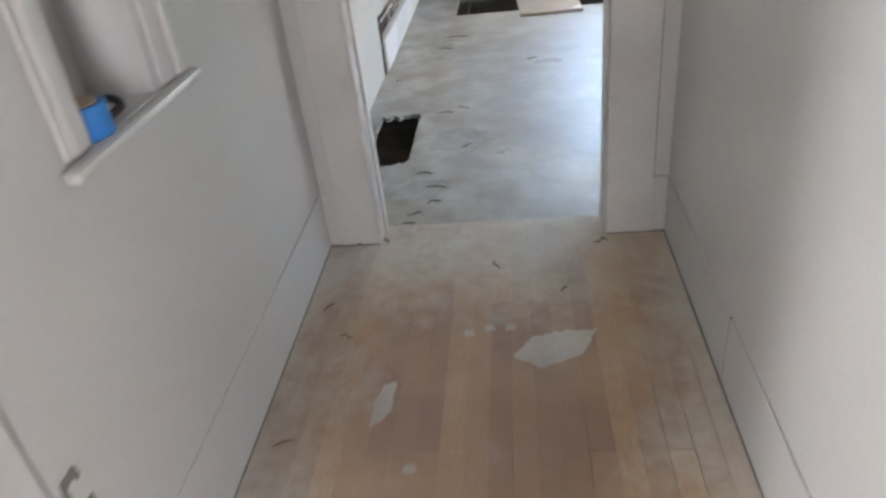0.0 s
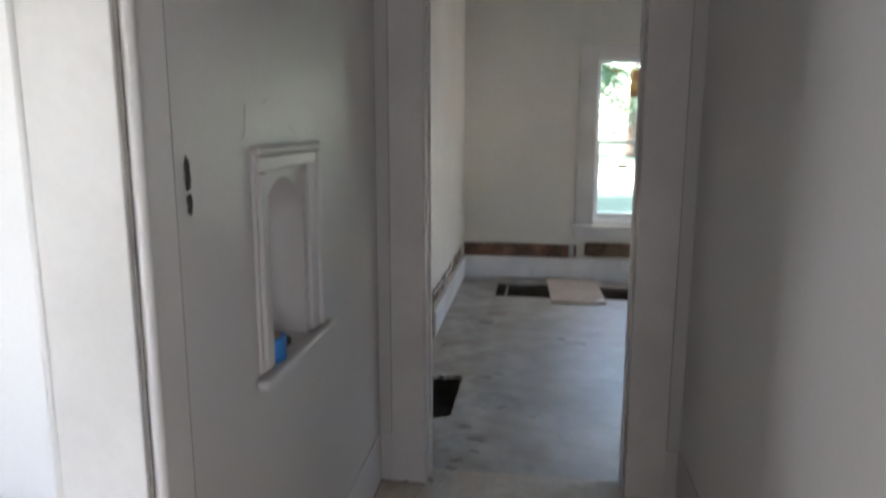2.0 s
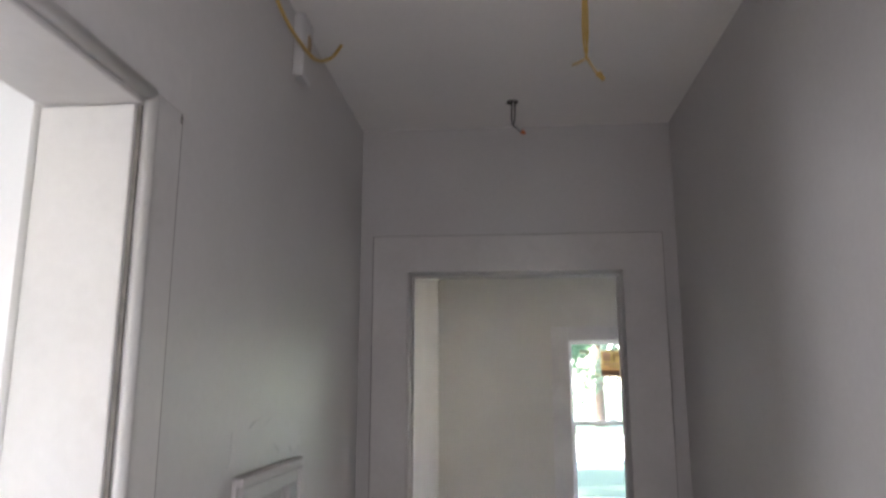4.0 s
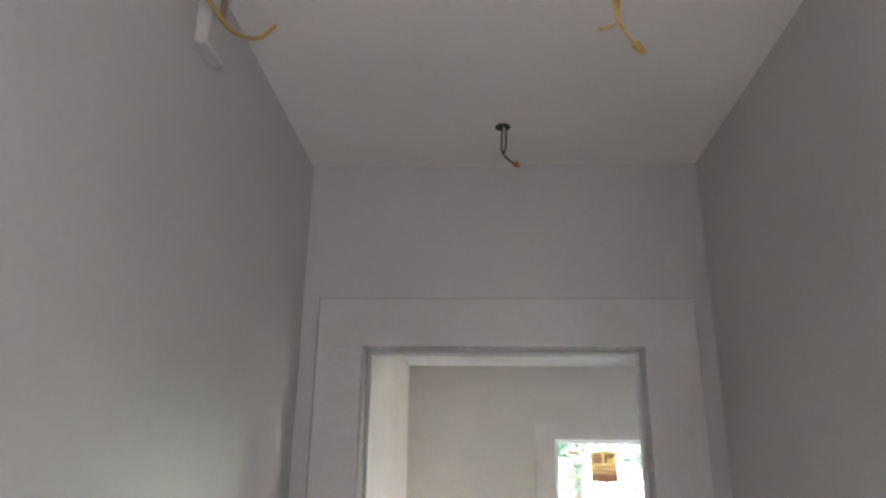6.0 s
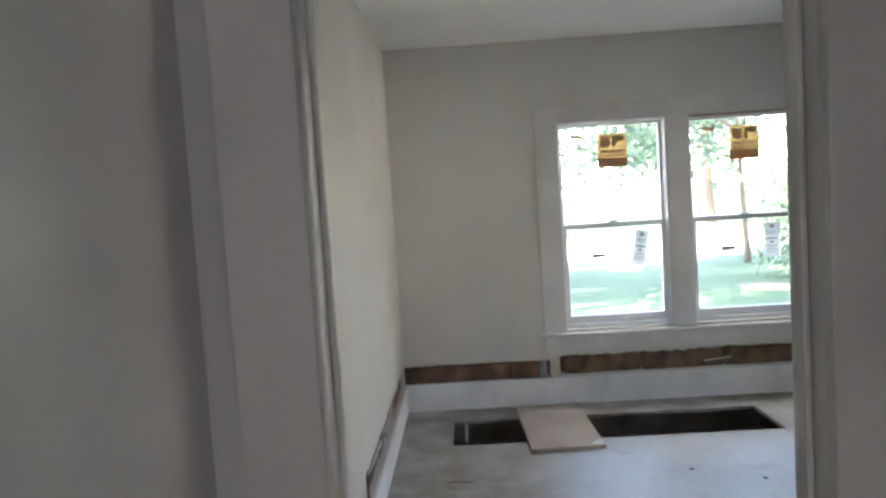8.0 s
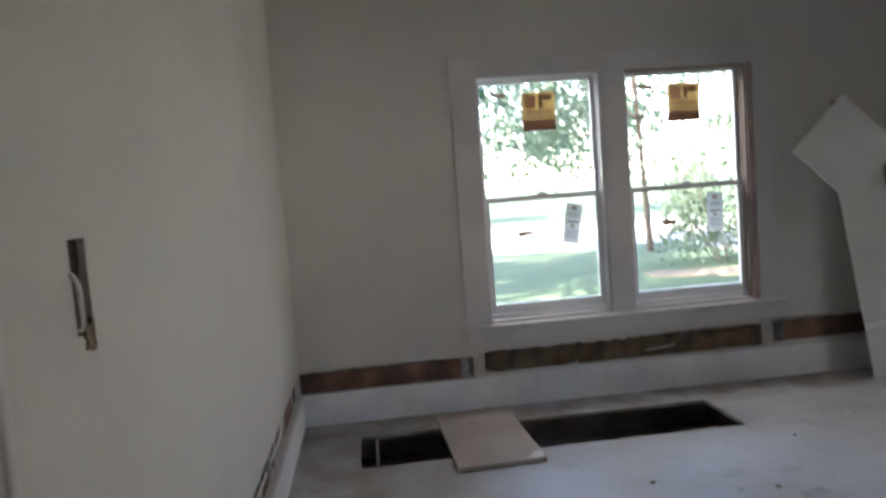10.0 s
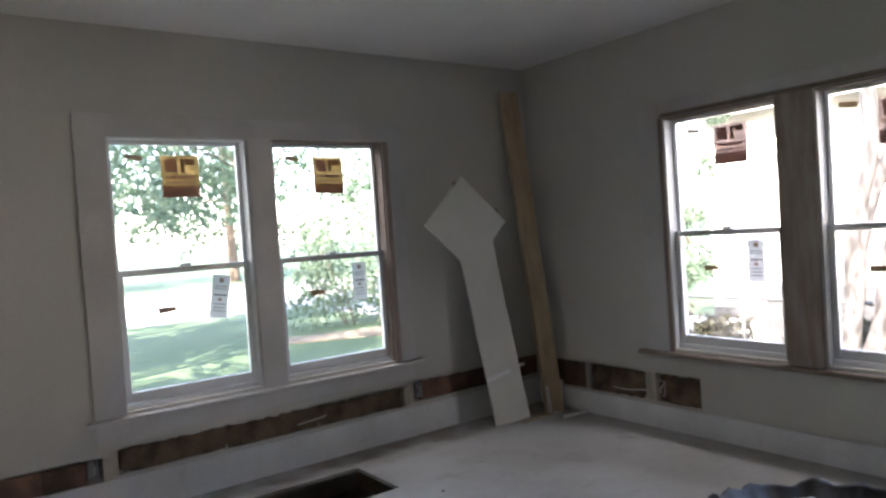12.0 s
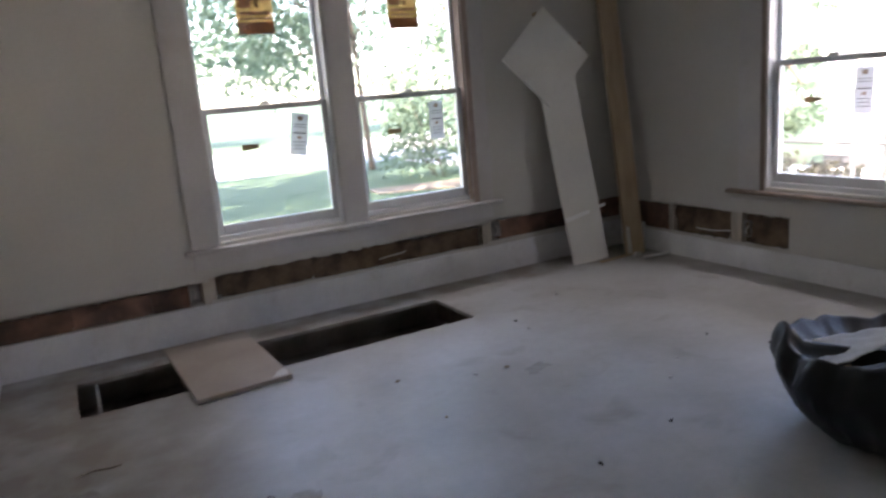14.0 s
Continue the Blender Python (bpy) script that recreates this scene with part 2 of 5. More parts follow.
M = {
    "wall": mat("primed_plaster", (0.57, 0.555, 0.545), 0.42, 0.05, 0.9, 60, 0.06, stain=0.05),
    # paler than the hall's plaster: the side room's stronger light is in this colour
    "wall_white": mat("lightened_plaster", (0.84, 0.83, 0.82), 0.7, 0.04, 0.9, 60, 0.06, stain=0.04),
    "wall_bed": mat("primed_plaster_bedroom", (0.60, 0.582, 0.535), 0.75, 0.05, 0.9, 60, 0.08, stain=0.04),
    "ceil": mat("ceiling_paint", (0.86, 0.85, 0.83), 0.8, 0.04, 1.2, 80, 0.05),
    "trim": mat("old_white_trim_paint", (0.62, 0.60, 0.585), 0.45, 0.06, 2.5, 45, 0.1, stain=0.12),
    "base": mat("baseboard_paint", (0.80, 0.80, 0.80), 0.5, 0.08, 3, 50, 0.1, stain=0.25),
    "sash": mat("white_vinyl", (0.78, 0.79, 0.80), 0.35, 0.03, 4, 70, 0.03),
    "rawwood": mat("stripped_window_wood", (0.30, 0.225, 0.175), 0.6, 0.15, 3, 30, 0.2, tint=(0.42, 0.36, 0.32), stretch=(6, 6, 1)),
    "jambwood": mat("weathered_jamb_wood", (0.28, 0.225, 0.19), 0.65, 0.15, 4, 30, 0.2, tint=(0.22, 0.16, 0.12), stretch=(5, 5, 1)),
    # lighter pinkish copy of the jamb wood, with the light falling on it coloured in
    "jambpink": mat("lit_jamb_wood", (0.50, 0.39, 0.335), 0.6, 0.12, 4, 30, 0.15, tint=(0.38, 0.29, 0.25), stretch=(5, 5, 1)),
    "plank": strip_floor_mat(),
    "plank_dusty": mat("dusty_side_floor", (0.42, 0.39, 0.33), 0.62, 0.12, 2.5, 30, 0.15, tint=(0.52, 0.50, 0.45)),
    "floor_bed": dirty_floor_mat(),
    "gap": mat("dark_gap", (0.05, 0.045, 0.04), 0.9, 0.1, 5, 40, 0.2),
    "crack": mat("open_caulk_joint", (0.26, 0.24, 0.22), 0.9, 0.2, 12, 60, 0.2),
    "lath": mat("dark_brown_lath", (0.13, 0.075, 0.05), 0.9, 0.25, 14, 50, 0.6, tint=(0.05, 0.032, 0.024)),
    "dirt": mat("crawlspace_dirt", (0.36, 0.31, 0.27), 0.95, 0.2, 4, 25, 0.5),
    "joist": mat("old_joist_wood", (0.16, 0.11, 0.075), 0.8, 0.2, 4, 25, 0.3, stretch=(1, 6, 6)),
    "stud": mat("pine_stud", (0.58, 0.52, 0.44), 0.7, 0.15, 3, 30, 0.2, stretch=(6, 6, 1)),
    "sheath": mat("old_reddish_sheathing", (0.27, 0.145, 0.10), 0.85, 0.2, 6, 26, 0.5, tint=(0.10, 0.06, 0.045), rand=0.3),
    "insul": mat("brown_insulation", (0.22, 0.15, 0.095), 0.95, 0.25, 9, 40, 0.7, tint=(0.085, 0.055, 0.038)),
    "drywall": mat("drywall_face_paper", (0.80, 0.785, 0.73), 0.8, 0.05, 2, 60, 0.05, stain=0.1),
    "gypsum": mat("broken_gypsum_core", (0.74, 0.73, 0.70), 0.9, 0.1, 8, 50, 0.4),
    "splash": mat("trodden_plaster", (0.52, 0.48, 0.44), 0.8, 0.12, 6, 40, 0.3, tint=(0.40, 0.345, 0.29)),
    "smudge": mat("trodden_brown_dirt", (0.34, 0.315, 0.285), 0.75, 0.2, 5, 30, 0.2, tint=(0.43, 0.42, 0.40)),
    "tape_w": mat("bright_white_tape", (0.93, 0.93, 0.92), 0.6, 0.03, 8, 40, 0.05),
    "slab": mat("tan_panel", (0.41, 0.345, 0.29), 0.6, 0.08, 3, 40, 0.1, tint=(0.34, 0.275, 0.225)),
    "lumber": mat("weathered_pine_board", (0.56, 0.43, 0.28), 0.65, 0.14, 3, 30, 0.15, tint=(0.44, 0.32, 0.2), stretch=(6, 6, 1)),
    # near-black that stands for the shade inside holes and open joints
    "hole_dark": mat("dark_hole_shade", (0.075, 0.07, 0.066), 0.95, 0.35, 30, 120, 0.4),
    "blue": mat("blue_tape", (0.03, 0.22, 0.62), 0.5, 0.08, 8, 50, 0.05),
    "card": mat("cardboard", (0.42, 0.31, 0.2), 0.8, 0.1, 8, 50, 0.1),
    "bag": mat("black_bin_bag_plastic", (0.015, 0.0145, 0.016), 0.38, 0.2, 6, 22, 0.2, spec=0.3),
    "paper": mat("crumpled_white_paper", (0.68, 0.70, 0.75), 0.7, 0.1, 6, 30, 0.3),
    "galv": mat("galvanised_steel", (0.66, 0.68, 0.70), 0.6, 0.12, 6, 30, 0.08, metal=0.85),
    "red": mat("red_plastic", (0.55, 0.06, 0.06), 0.5, 0.1, 5, 30, 0.05),
    "grey": mat("grey_plastic_sheet", (0.42, 0.45, 0.47), 0.45, 0.15, 6, 30, 0.2),
    "cable_y": mat("yellow_cable_sheath", (0.62, 0.42, 0.12), 0.5, 0.08, 8, 40, 0.03),
    "cable_w": mat("white_cable_sheath", (0.75, 0.74, 0.70), 0.5, 0.06, 8, 40, 0.03),
    "cable_k": mat("black_wire", (0.03, 0.03, 0.03), 0.5, 0.1, 8, 40, 0.03),
    "nut": mat("orange_wire_nut", (0.6, 0.16, 0.05), 0.5, 0.08, 8, 40, 0.03),
    "box": mat("grey_switch_box_metal", (0.5, 0.5, 0.5), 0.4, 0.1, 8, 40, 0.05, metal=0.7),
    "st_y": paper_mat("sticker_yellow", (0.60, 0.49, 0.30)),
    "st_r": paper_mat("sticker_maroon", (0.56, 0.41, 0.37)),
    "st_b": paper_mat("sticker_brown", (0.58, 0.50, 0.465)),
    "st_k": paper_mat("sticker_dark", (0.36, 0.24, 0.17)),
    "st_g": paper_mat("grey_label", (0.74, 0.75, 0.77)),
    "tape": paper_mat("tan_tape", (0.30, 0.23, 0.16)),
    "grass": mat("lawn_grass", (0.040, 0.076, 0.026), 0.9, 0.25, 0.5, 30, 0.6, tint=(0.052, 0.084, 0.032)),
    "bark": mat("pale_bark", (0.13, 0.118, 0.108), 0.85, 0.3, 5, 18, 0.8, tint=(0.028, 0.025, 0.023), stretch=(3, 3, 1)),
    "gravel": mat("pale_gravel", (0.46, 0.44, 0.41), 0.9, 0.15, 0.6, 25, 0.4),
    "straw": mat("dry_leaf_litter", (0.20, 0.155, 0.10), 0.9, 0.25, 4, 30, 0.6),
    "bark_dark": mat("brown_bark", (0.14, 0.10, 0.07), 0.9, 0.2, 3, 14, 0.6, stretch=(3, 3, 1)),
    "siding": mat("white_siding", (0.64, 0.61, 0.56), 0.5, 0.04, 1, 20, 0.05),
    "roof": mat("grey_shingle", (0.15, 0.15, 0.15), 0.9, 0.2, 3, 20, 0.3),
    "ext": mat("house_outer_paint", (0.6, 0.6, 0.57), 0.7, 0.06, 1, 20, 0.1),
    "post": mat("fence_post_metal", (0.075, 0.075, 0.075), 0.6, 0.1, 5, 20, 0.1, metal=0.2),
    "leaf": leaf_mat("hedge_leaf", (0.055, 0.105, 0.052), (0.022, 0.05, 0.026)),
    "leaf2": leaf_mat("pale_leaf", (0.15, 0.205, 0.13), (0.06, 0.095, 0.06)),
    "weed": leaf_mat("dry_weed", (0.06, 0.058, 0.034), (0.018, 0.02, 0.012)),
    "glass": glass_mat(),
}


# ---- builders ----
def empty(name, m=None, **tags):
    ob = new(name)
    ob.empty_display_size = 0.05
    if m is not None:
        ob.matrix_world = m
    return tagged(ob, **tags)


def part(name, bm, material, parent=None, label=""):
    """One mesh object, under a thing or on its own."""
    me = bpy.data.meshes.new(name)
    bm.to_mesh(me)
    bm.free()
    for mm in material if isinstance(material, (list, tuple)) else (material,):
        me.materials.append(mm)
    ob = new(name, me)
    if parent is not None:
        ob.parent = parent
    return tagged(ob, label=label)


def add_box(bm, lo, hi, mi=0):
    vs = [bm.verts.new((x, y, z)) for x in (lo[0], hi[0]) for y in (lo[1], hi[1]) for z in (lo[2], hi[2])]
    for q in ((0, 1, 3, 2), (4, 6, 7, 5), (0, 4, 5, 1), (2, 3, 7, 6), (0, 2, 6, 4), (1, 5, 7, 3)):
        bm.faces.new([vs[i] for i in q]).material_index = mi
    return vs


def box(lo, hi, bevel=0.0, seg=2):
    bm = bmesh.new()
    add_box(bm, lo, hi)
    if bevel:
        bmesh.ops.bevel(bm, geom=bm.edges[:], offset=bevel, segments=seg, affect="EDGES", profile=0.5)
    return bm


def slab(axis, a, b, u0, u1, z0, z1, holes=()):
    """An upright slab from a to b along axis ('x' or 'y'), u along the other, with rectangular holes (u0, u1, z0, z1) right through."""
    us = sorted({u0, u1, *[h[0] for h in holes], *[h[1] for h in holes]})
    zs = sorted({z0, z1, *[h[2] for h in holes], *[h[3] for h in holes]})
    us, zs = [u for u in us if u0 <= u <= u1], [z for z in zs if z0 <= z <= z1]
    return grid_slab(us, zs, a, b, holes, (lambda u, w, z: (w, u, z)) if axis == "x" else (lambda u, w, z: (u, w, z)))


def grid_slab(us, vs, a, b, holes, place):
    bm, made = bmesh.new(), {}

    def v(u, w, z):
        k = (u, w, z)
        if k not in made:
            made[k] = bm.verts.new(place(u, w, z))
        return made[k]

    def solid(i, j):
        if not (0 <= i < len(us) - 1 and 0 <= j < len(vs) - 1):
            return False
        cu, cv = (us[i] + us[i + 1]) / 2, (vs[j] + vs[j + 1]) / 2
        return not any(h[0] < cu < h[1] and h[2] < cv < h[3] for h in holes)

    for i in range(len(us) - 1):
        for j in range(len(vs) - 1):
            if not solid(i, j):
                continue
            (ua, ub), (va, vb) = (us[i], us[i + 1]), (vs[j], vs[j + 1])
            bm.faces.new([v(ua, a, va), v(ub, a, va), v(ub, a, vb), v(ua, a, vb)])
            bm.faces.new([v(ua, b, va), v(ua, b, vb), v(ub, b, vb), v(ub, b, va)])
            for di, dj, p, q in ((-1, 0, (ua, va), (ua, vb)), (1, 0, (ub, va), (ub, vb)), (0, -1, (ua, va), (ub, va)), (0, 1, (ua, vb), (ub, vb))):
                if not solid(i + di, j + dj):
                    bm.faces.new([v(p[0], a, p[1]), v(q[0], a, q[1]), v(q[0], b, q[1]), v(p[0], b, p[1])])
    bmesh.ops.recalc_face_normals(bm, faces=bm.faces[:])
    return bm


def tube(points, r, n=8):
    """A round bar through the points."""
    bm, rings = bmesh.new(), []
    pts = [Vector(p) for p in points]
    for i, p in enumerate(pts):
        d = (pts[min(i + 1, len(pts) - 1)] - pts[max(i - 1, 0)]).normalized()
        s = d.orthogonal().normalized() if i == 0 else (s - d * s.dot(d)).normalized()
        t = d.cross(s)
        rr = r[i] if isinstance(r, (list, tuple)) else r
        rings.append([bm.verts.new(p + (s * math.cos(k * math.tau / n) + t * math.sin(k * math.tau / n)) * rr) for k in range(n)])
    for a, b in zip(rings, rings[1:]):
        for k in range(n):
            bm.faces.new([a[k], a[(k + 1) % n], b[(k + 1) % n], b[k]]).smooth = True
    bm.faces.new(rings[0][::-1])
    bm.faces.new(rings[-1])
    return bm


def curve_pts(ctrl, n=14):
    """A smooth line through control points."""
    c = [Vector(p) for p in ctrl]
    out = []
    for i in range(len(c) - 1):
        p0, p1, p2, p3 = c[max(i - 1, 0)], c[i], c[i + 1], c[min(i + 2, len(c) - 1)]
        for k in range(n):
            t = k / n
            out.append(0.5 * ((2 * p1) + (p2 - p0) * t + (2 * p0 - 5 * p1 + 4 * p2 - p3) * t * t + (3 * p1 - p0 - 3 * p2 + p3) * t ** 3))
    return out + [c[-1]]


def ragged(pts, thick, amount=0.01, per=6, seed=1, place=None):
    """A flat piece with broken edges: an outline in 2D, roughened, given a thickness."""
    rnd = random.Random(seed)
    out = []
    for i, p in enumerate(pts):
        q = pts[(i + 1) % len(pts)]
        for k in range(per):
            t = k / per
            j = amount if k else amount * 0.3
            out.append((p[0] + (q[0] - p[0]) * t + rnd.uniform(-j, j), p[1] + (q[1] - p[1]) * t + rnd.uniform(-j, j)))
    place = place or (lambda u, v, w: (u, v, w))
    bm = bmesh.new()
    lo = [bm.verts.new(place(u, v, 0)) for u, v in out]
    hi = [bm.verts.new(place(u, v, thick)) for u, v in out]
    bm.faces.new(lo[::-1])
    bm.faces.new(hi)
    for i in range(len(out)):
        j = (i + 1) % len(out)
        bm.faces.new([lo[i], lo[j], hi[j], hi[i]])
    bmesh.ops.recalc_face_normals(bm, faces=bm.faces[:])
    return bm


# ---- plan ----
HL, HR, HB = -0.195, 1.005, -5.2          # hall: side walls, end behind
BL, BR, BF, BN = -0.265, 3.97, 3.945, 0.11  # bedroom: side walls, far wall, wall of the door
CEIL = 2.61
DW, DH = 0.80, 2.03                       # bedroom door opening
OPEN0, OPEN1, OPENH = -2.75, -1.655, 2.05  # opening from the hall to the side room
SR_W, SR_N, SR_S = -4.0, -0.60, -5.2       # side room
LT = 0.17                                  # thickness of the hall's side wall
GROUND = -0.75
SLOT0, SLOT1 = 0.196, 0.338
WZ0, WZ1 = 0.54, 2.02
FARW = ((0.935, 1.70), (1.862, 2.645))
RIGHTW = ((1.93, 2.67), (0.98, 1.715))


def structure(name, bm, material, label, category):
    return tagged(part(name, bm, material), label=label, category=category, kind="structure")


# hall walls
NICHE = (-1.14, -0.865, 0.885, 1.31)
structure("wall_hall_left", slab("x", HL - LT, HL, HB, 0.0, 0, CEIL, holes=[(OPEN0, OPEN1, 0, OPENH), (-1.145, -0.862, 0.88, 1.375)]), M["wall"], "primed grey-white plaster hall wall with patched holes", "wall")
# unseen doorway added here to hold a fill lamp
structure("wall_hall_right", slab("x", HR, HR + 0.15, HB, 0.0, 0, CEIL, holes=[(-4.25, -3.45, 0, DH)]), M["wall"], "plain primed grey-white plaster hall wall", "wall")
# unseen window hole added here for the south fill lamp
structure("wall_hall_back", slab("y", HB - 0.15, HB, SR_W - 0.15, HR + 0.15, 0, CEIL, holes=[(-1.5, -0.5, 0.8, 2.2)]), M["wall"], "plain plaster wall at the back of the house", "wall")
structure("wall_door", slab("y", 0.0, BN, BL - 0.15, BR + 0.15, 0, CEIL, holes=[(-0.02, DW + 0.02, 0, DH + 0.02)]), M["wall"], "primed plaster wall around the bedroom doorway", "wall")

# bedroom walls: an inner skin with the cut slot, and boards behind it
structure("wall_bedroom_left", slab("x", BL - 0.10, BL, BN, BF, 0, CEIL, holes=[(1.95, BF, SLOT0 - 0.02, SLOT1), (0.885, 0.955, 1.17, 1.33)]), M["wall_bed"], "primed plaster wall with a cable slot cut low along it", "wall")
structure("sheathing_left", slab("x", BL - 0.15, BL - 0.101, BN, BF + 0.10, 0, CEIL), M["sheath"], "old reddish-brown boards behind the plaster", "wall")
fh = [(FARW[0][0], FARW[0][1], WZ0, WZ1), (FARW[1][0], FARW[1][1], WZ0, WZ1)]
structure("wall_bedroom_far", slab("y", BF, BF + 0.10, BL - 0.10, BR + 0.10, 0, CEIL, holes=fh + [(BL, 0.84, SLOT0, SLOT1), (0.84, 2.74, SLOT0 + 0.016, SLOT1 + 0.022), (2.74, BR, SLOT0 + 0.03, SLOT1 + 0.04)]), M["wall_bed"], "primed plaster window wall with a low cut slot", "wall")
structure("sheathing_far", slab("y", BF + 0.101, BF + 0.15, BL - 0.15, BR + 0.15, 0, CEIL, holes=fh), M["sheath"], "old reddish-brown boards behind the plaster", "wall")
rh = [(a, b, WZ0, WZ1) for a, b in RIGHTW]
structure("wall_bedroom_right", slab("x", BR, BR + 0.10, BN, BF, 0, CEIL, holes=rh + [(2.50, BF, SLOT0 - 0.03, SLOT1 + 0.035)]), M["wall_bed"], "primed plaster window wall with a short cut slot", "wall")
structure("sheathing_right", slab("x", BR + 0.101, BR + 0.15, BN, BF + 0.10, 0, CEIL, holes=rh), M["sheath"], "old reddish-brown boards behind the plaster", "wall")

# side room walls
structure("wall_side_north", slab("y", SR_N, SR_N + 0.12, SR_W, HL - LT, 0, CEIL), M["wall_white"], "bright white plaster wall of the side room", "wall")
structure("wall_side_west", slab("x", SR_W - 0.15, SR_W, HB, SR_N + 0.12, 0, CEIL, ), M["wall_white"], "plain white plaster wall of the side room", "wall")

# plain shell that closes the rest of the house
structure("wall_outer_east", slab("x", BR, BR + 0.15, HB - 0.15, 0.0, -0.02, CEIL), M["ext"], "plain painted outer wall of the house", "wall")
structure("wall_outer_south", slab("y", HB - 0.15, HB, HR + 0.151, BR, -0.02, CEIL), M["ext"], "plain painted outer wall of the house", "wall")
structure("wall_outer_north", slab("y", BF, BF + 0.15, SR_W - 0.15, BL - 0.151, -0.02, CEIL), M["ext"], "plain painted outer wall of the house", "wall")
structure("wall_outer_west", slab("x", SR_W - 0.15, SR_W, SR_N + 0.121, BF, -0.02, CEIL), M["ext"], "plain painted outer wall of the house", "wall")
structure("floor_unseen_east", box((HR + 0.15, HB, -0.05), (BR, 0.0, -0.024)), M["gap"], "plain dark floor of an unseen room", "floor")
structure("floor_unseen_north", box((SR_W, SR_N + 0.12, -0.05), (BL - 0.15, BF, -0.024)), M["gap"], "plain dark floor of an unseen room", "floor")

# ceilings
structure("ceiling_hall", box((HL, HB, CEIL), (HR, 0, CEIL + 0.12)), M["ceil"], "flat painted hall ceiling", "ceiling")
structure("ceiling_bedroom", box((BL - 0.1, BN, CEIL), (BR + 0.1, BF + 0.1, CEIL + 0.12)), M["ceil"], "flat painted bedroom ceiling", "ceiling")
structure("ceiling_side_room", box((SR_W, HB, CEIL), (HL - LT, SR_N, CEIL + 0.12)), M["ceil"], "flat painted ceiling of the side room", "ceiling")
structure("roof_slab", box((SR_W - 0.6, HB - 0.6, CEIL + 0.14), (BR + 0.25, BF + 0.25, CEIL + 0.3)), M["roof"], "plain roof over the house", "roof")

# floors
TR = (0.085, 2.14, 3.185, 3.66)
HOLE = (-0.19, 0.025, 0.63, 1.255)
us = sorted({BL - 0.1, BR + 0.1, TR[0], TR[1], HOLE[0], HOLE[1]})
vs = sorted({BN, BF + 0.1, TR[2], TR[3], HOLE[2], HOLE[3]})
structure("floor_bedroom", grid_slab(us, vs, -0.022, 0.0, [TR, HOLE], lambda u, w, z: (u, z, w)), M["floor_bed"], "pale dusty painted floor with a long hole cut through it", "floor")
structure("floor_side_room", box((SR_W, HB, -0.022), (HL - LT, SR_N, 0.0)), M["plank_dusty"], "dusty wooden floor of the side room", "floor")
structure("subfloor_hall", box((HL - LT, HB, -0.05), (HR, BN, -0.014)), M["gap"], "dark boards beneath the strip floor", "floor")

# door frame
def trim_box(name, lo, hi, parent=None, material="trim", bevel=0.003, label=""):
    return part(name, box(lo, hi, bevel), M[material], parent, label)


def structure_empty(name, label, category):
    return empty(name, label=label, category=category, kind="structure")


dfr = structure_empty("door_1", "wide flat old door casing with an empty opening", "door frame")
trim_box("casing", (-0.14, -0.022, 0.0), (0.0, 0.0, DH), dfr, bevel=0.001)
trim_box("casing", (DW, -0.022, 0.0), (DW + 0.15, 0.0, DH), dfr, bevel=0.001)
trim_box("head_casing", (-0.14, -0.022, DH + 0.0003), (DW + 0.15, 0.0, DH + 0.14), dfr, bevel=0.001)
trim_box("jamb", (-0.02, 0.001, 0.0), (0.0, BN - 0.002, DH), dfr)
trim_box("jamb", (DW, 0.001, 0.0), (DW + 0.02, BN - 0.002, DH), dfr)
trim_box("head_jamb", (-0.02, 0.001, DH), (DW + 0.02, BN - 0.002, DH + 0.02), dfr)
trim_box("door_stop", (0.001, 0.05, 0.0), (0.012, 0.085, DH - 0.012), dfr)
trim_box("door_stop", (DW - 0.012, 0.05, 0.0), (DW - 0.001, 0.085, DH - 0.012), dfr)
trim_box("door_stop", (0.001, 0.05, DH - 0.012), (DW - 0.001, 0.085, DH - 0.001), dfr)
part("corner_bead", tube([(-0.002, -0.022, 0.0), (-0.002, -0.022, DH)], 0.006), M["trim"], dfr)
trim_box("casing", (-0.14, BN + 0.001, 0.0), (0.0, BN + 0.015, DH), dfr)
trim_box("casing", (DW, BN + 0.001, 0.0), (DW + 0.14, BN + 0.015, DH), dfr)
trim_box("head_casing", (-0.14, BN + 0.001, DH + 0.001), (DW + 0.14, BN + 0.015, DH + 0.14), dfr)

trim_box("caulk_gap", (-0.1455, -0.005, 0.0), (-0.1405, 0.0, DH + 0.14), dfr, "crack", 0.0)
trim_box("caulk_gap", (DW + 0.1505, -0.004, 0.0), (DW + 0.1555, 0.0, DH + 0.14), dfr, "crack", 0.0)
trim_box("caulk_gap", (-0.1455, -0.005, DH + 0.1405), (DW + 0.1555, 0.0, DH + 0.1455), dfr, "crack", 0.0)

ofr = structure_empty("door_2", "wide cased opening with a rounded bead, no door", "door frame")
trim_box("casing", (HL, OPEN1 + 0.018, 0.0), (HL + 0.004, OPEN1 + 0.113, OPENH), ofr, bevel=0.001)
trim_box("casing", (HL, OPEN0 - 0.135, 0.0), (HL + 0.004, OPEN0 - 0.018, OPENH), ofr, bevel=0.001)
trim_box("head_casing", (HL, OPEN0 - 0.135, OPENH + 0.019), (HL + 0.004, OPEN1 + 0.135, OPENH + 0.12), ofr, bevel=0.001)
for yy in (OPEN1 + 0.005, OPEN0 - 0.005):
    part("bead", tube([(HL + 0.006, yy, 0.0), (HL + 0.006, yy, OPENH + 0.008)], 0.011, 10), M["trim"], ofr)
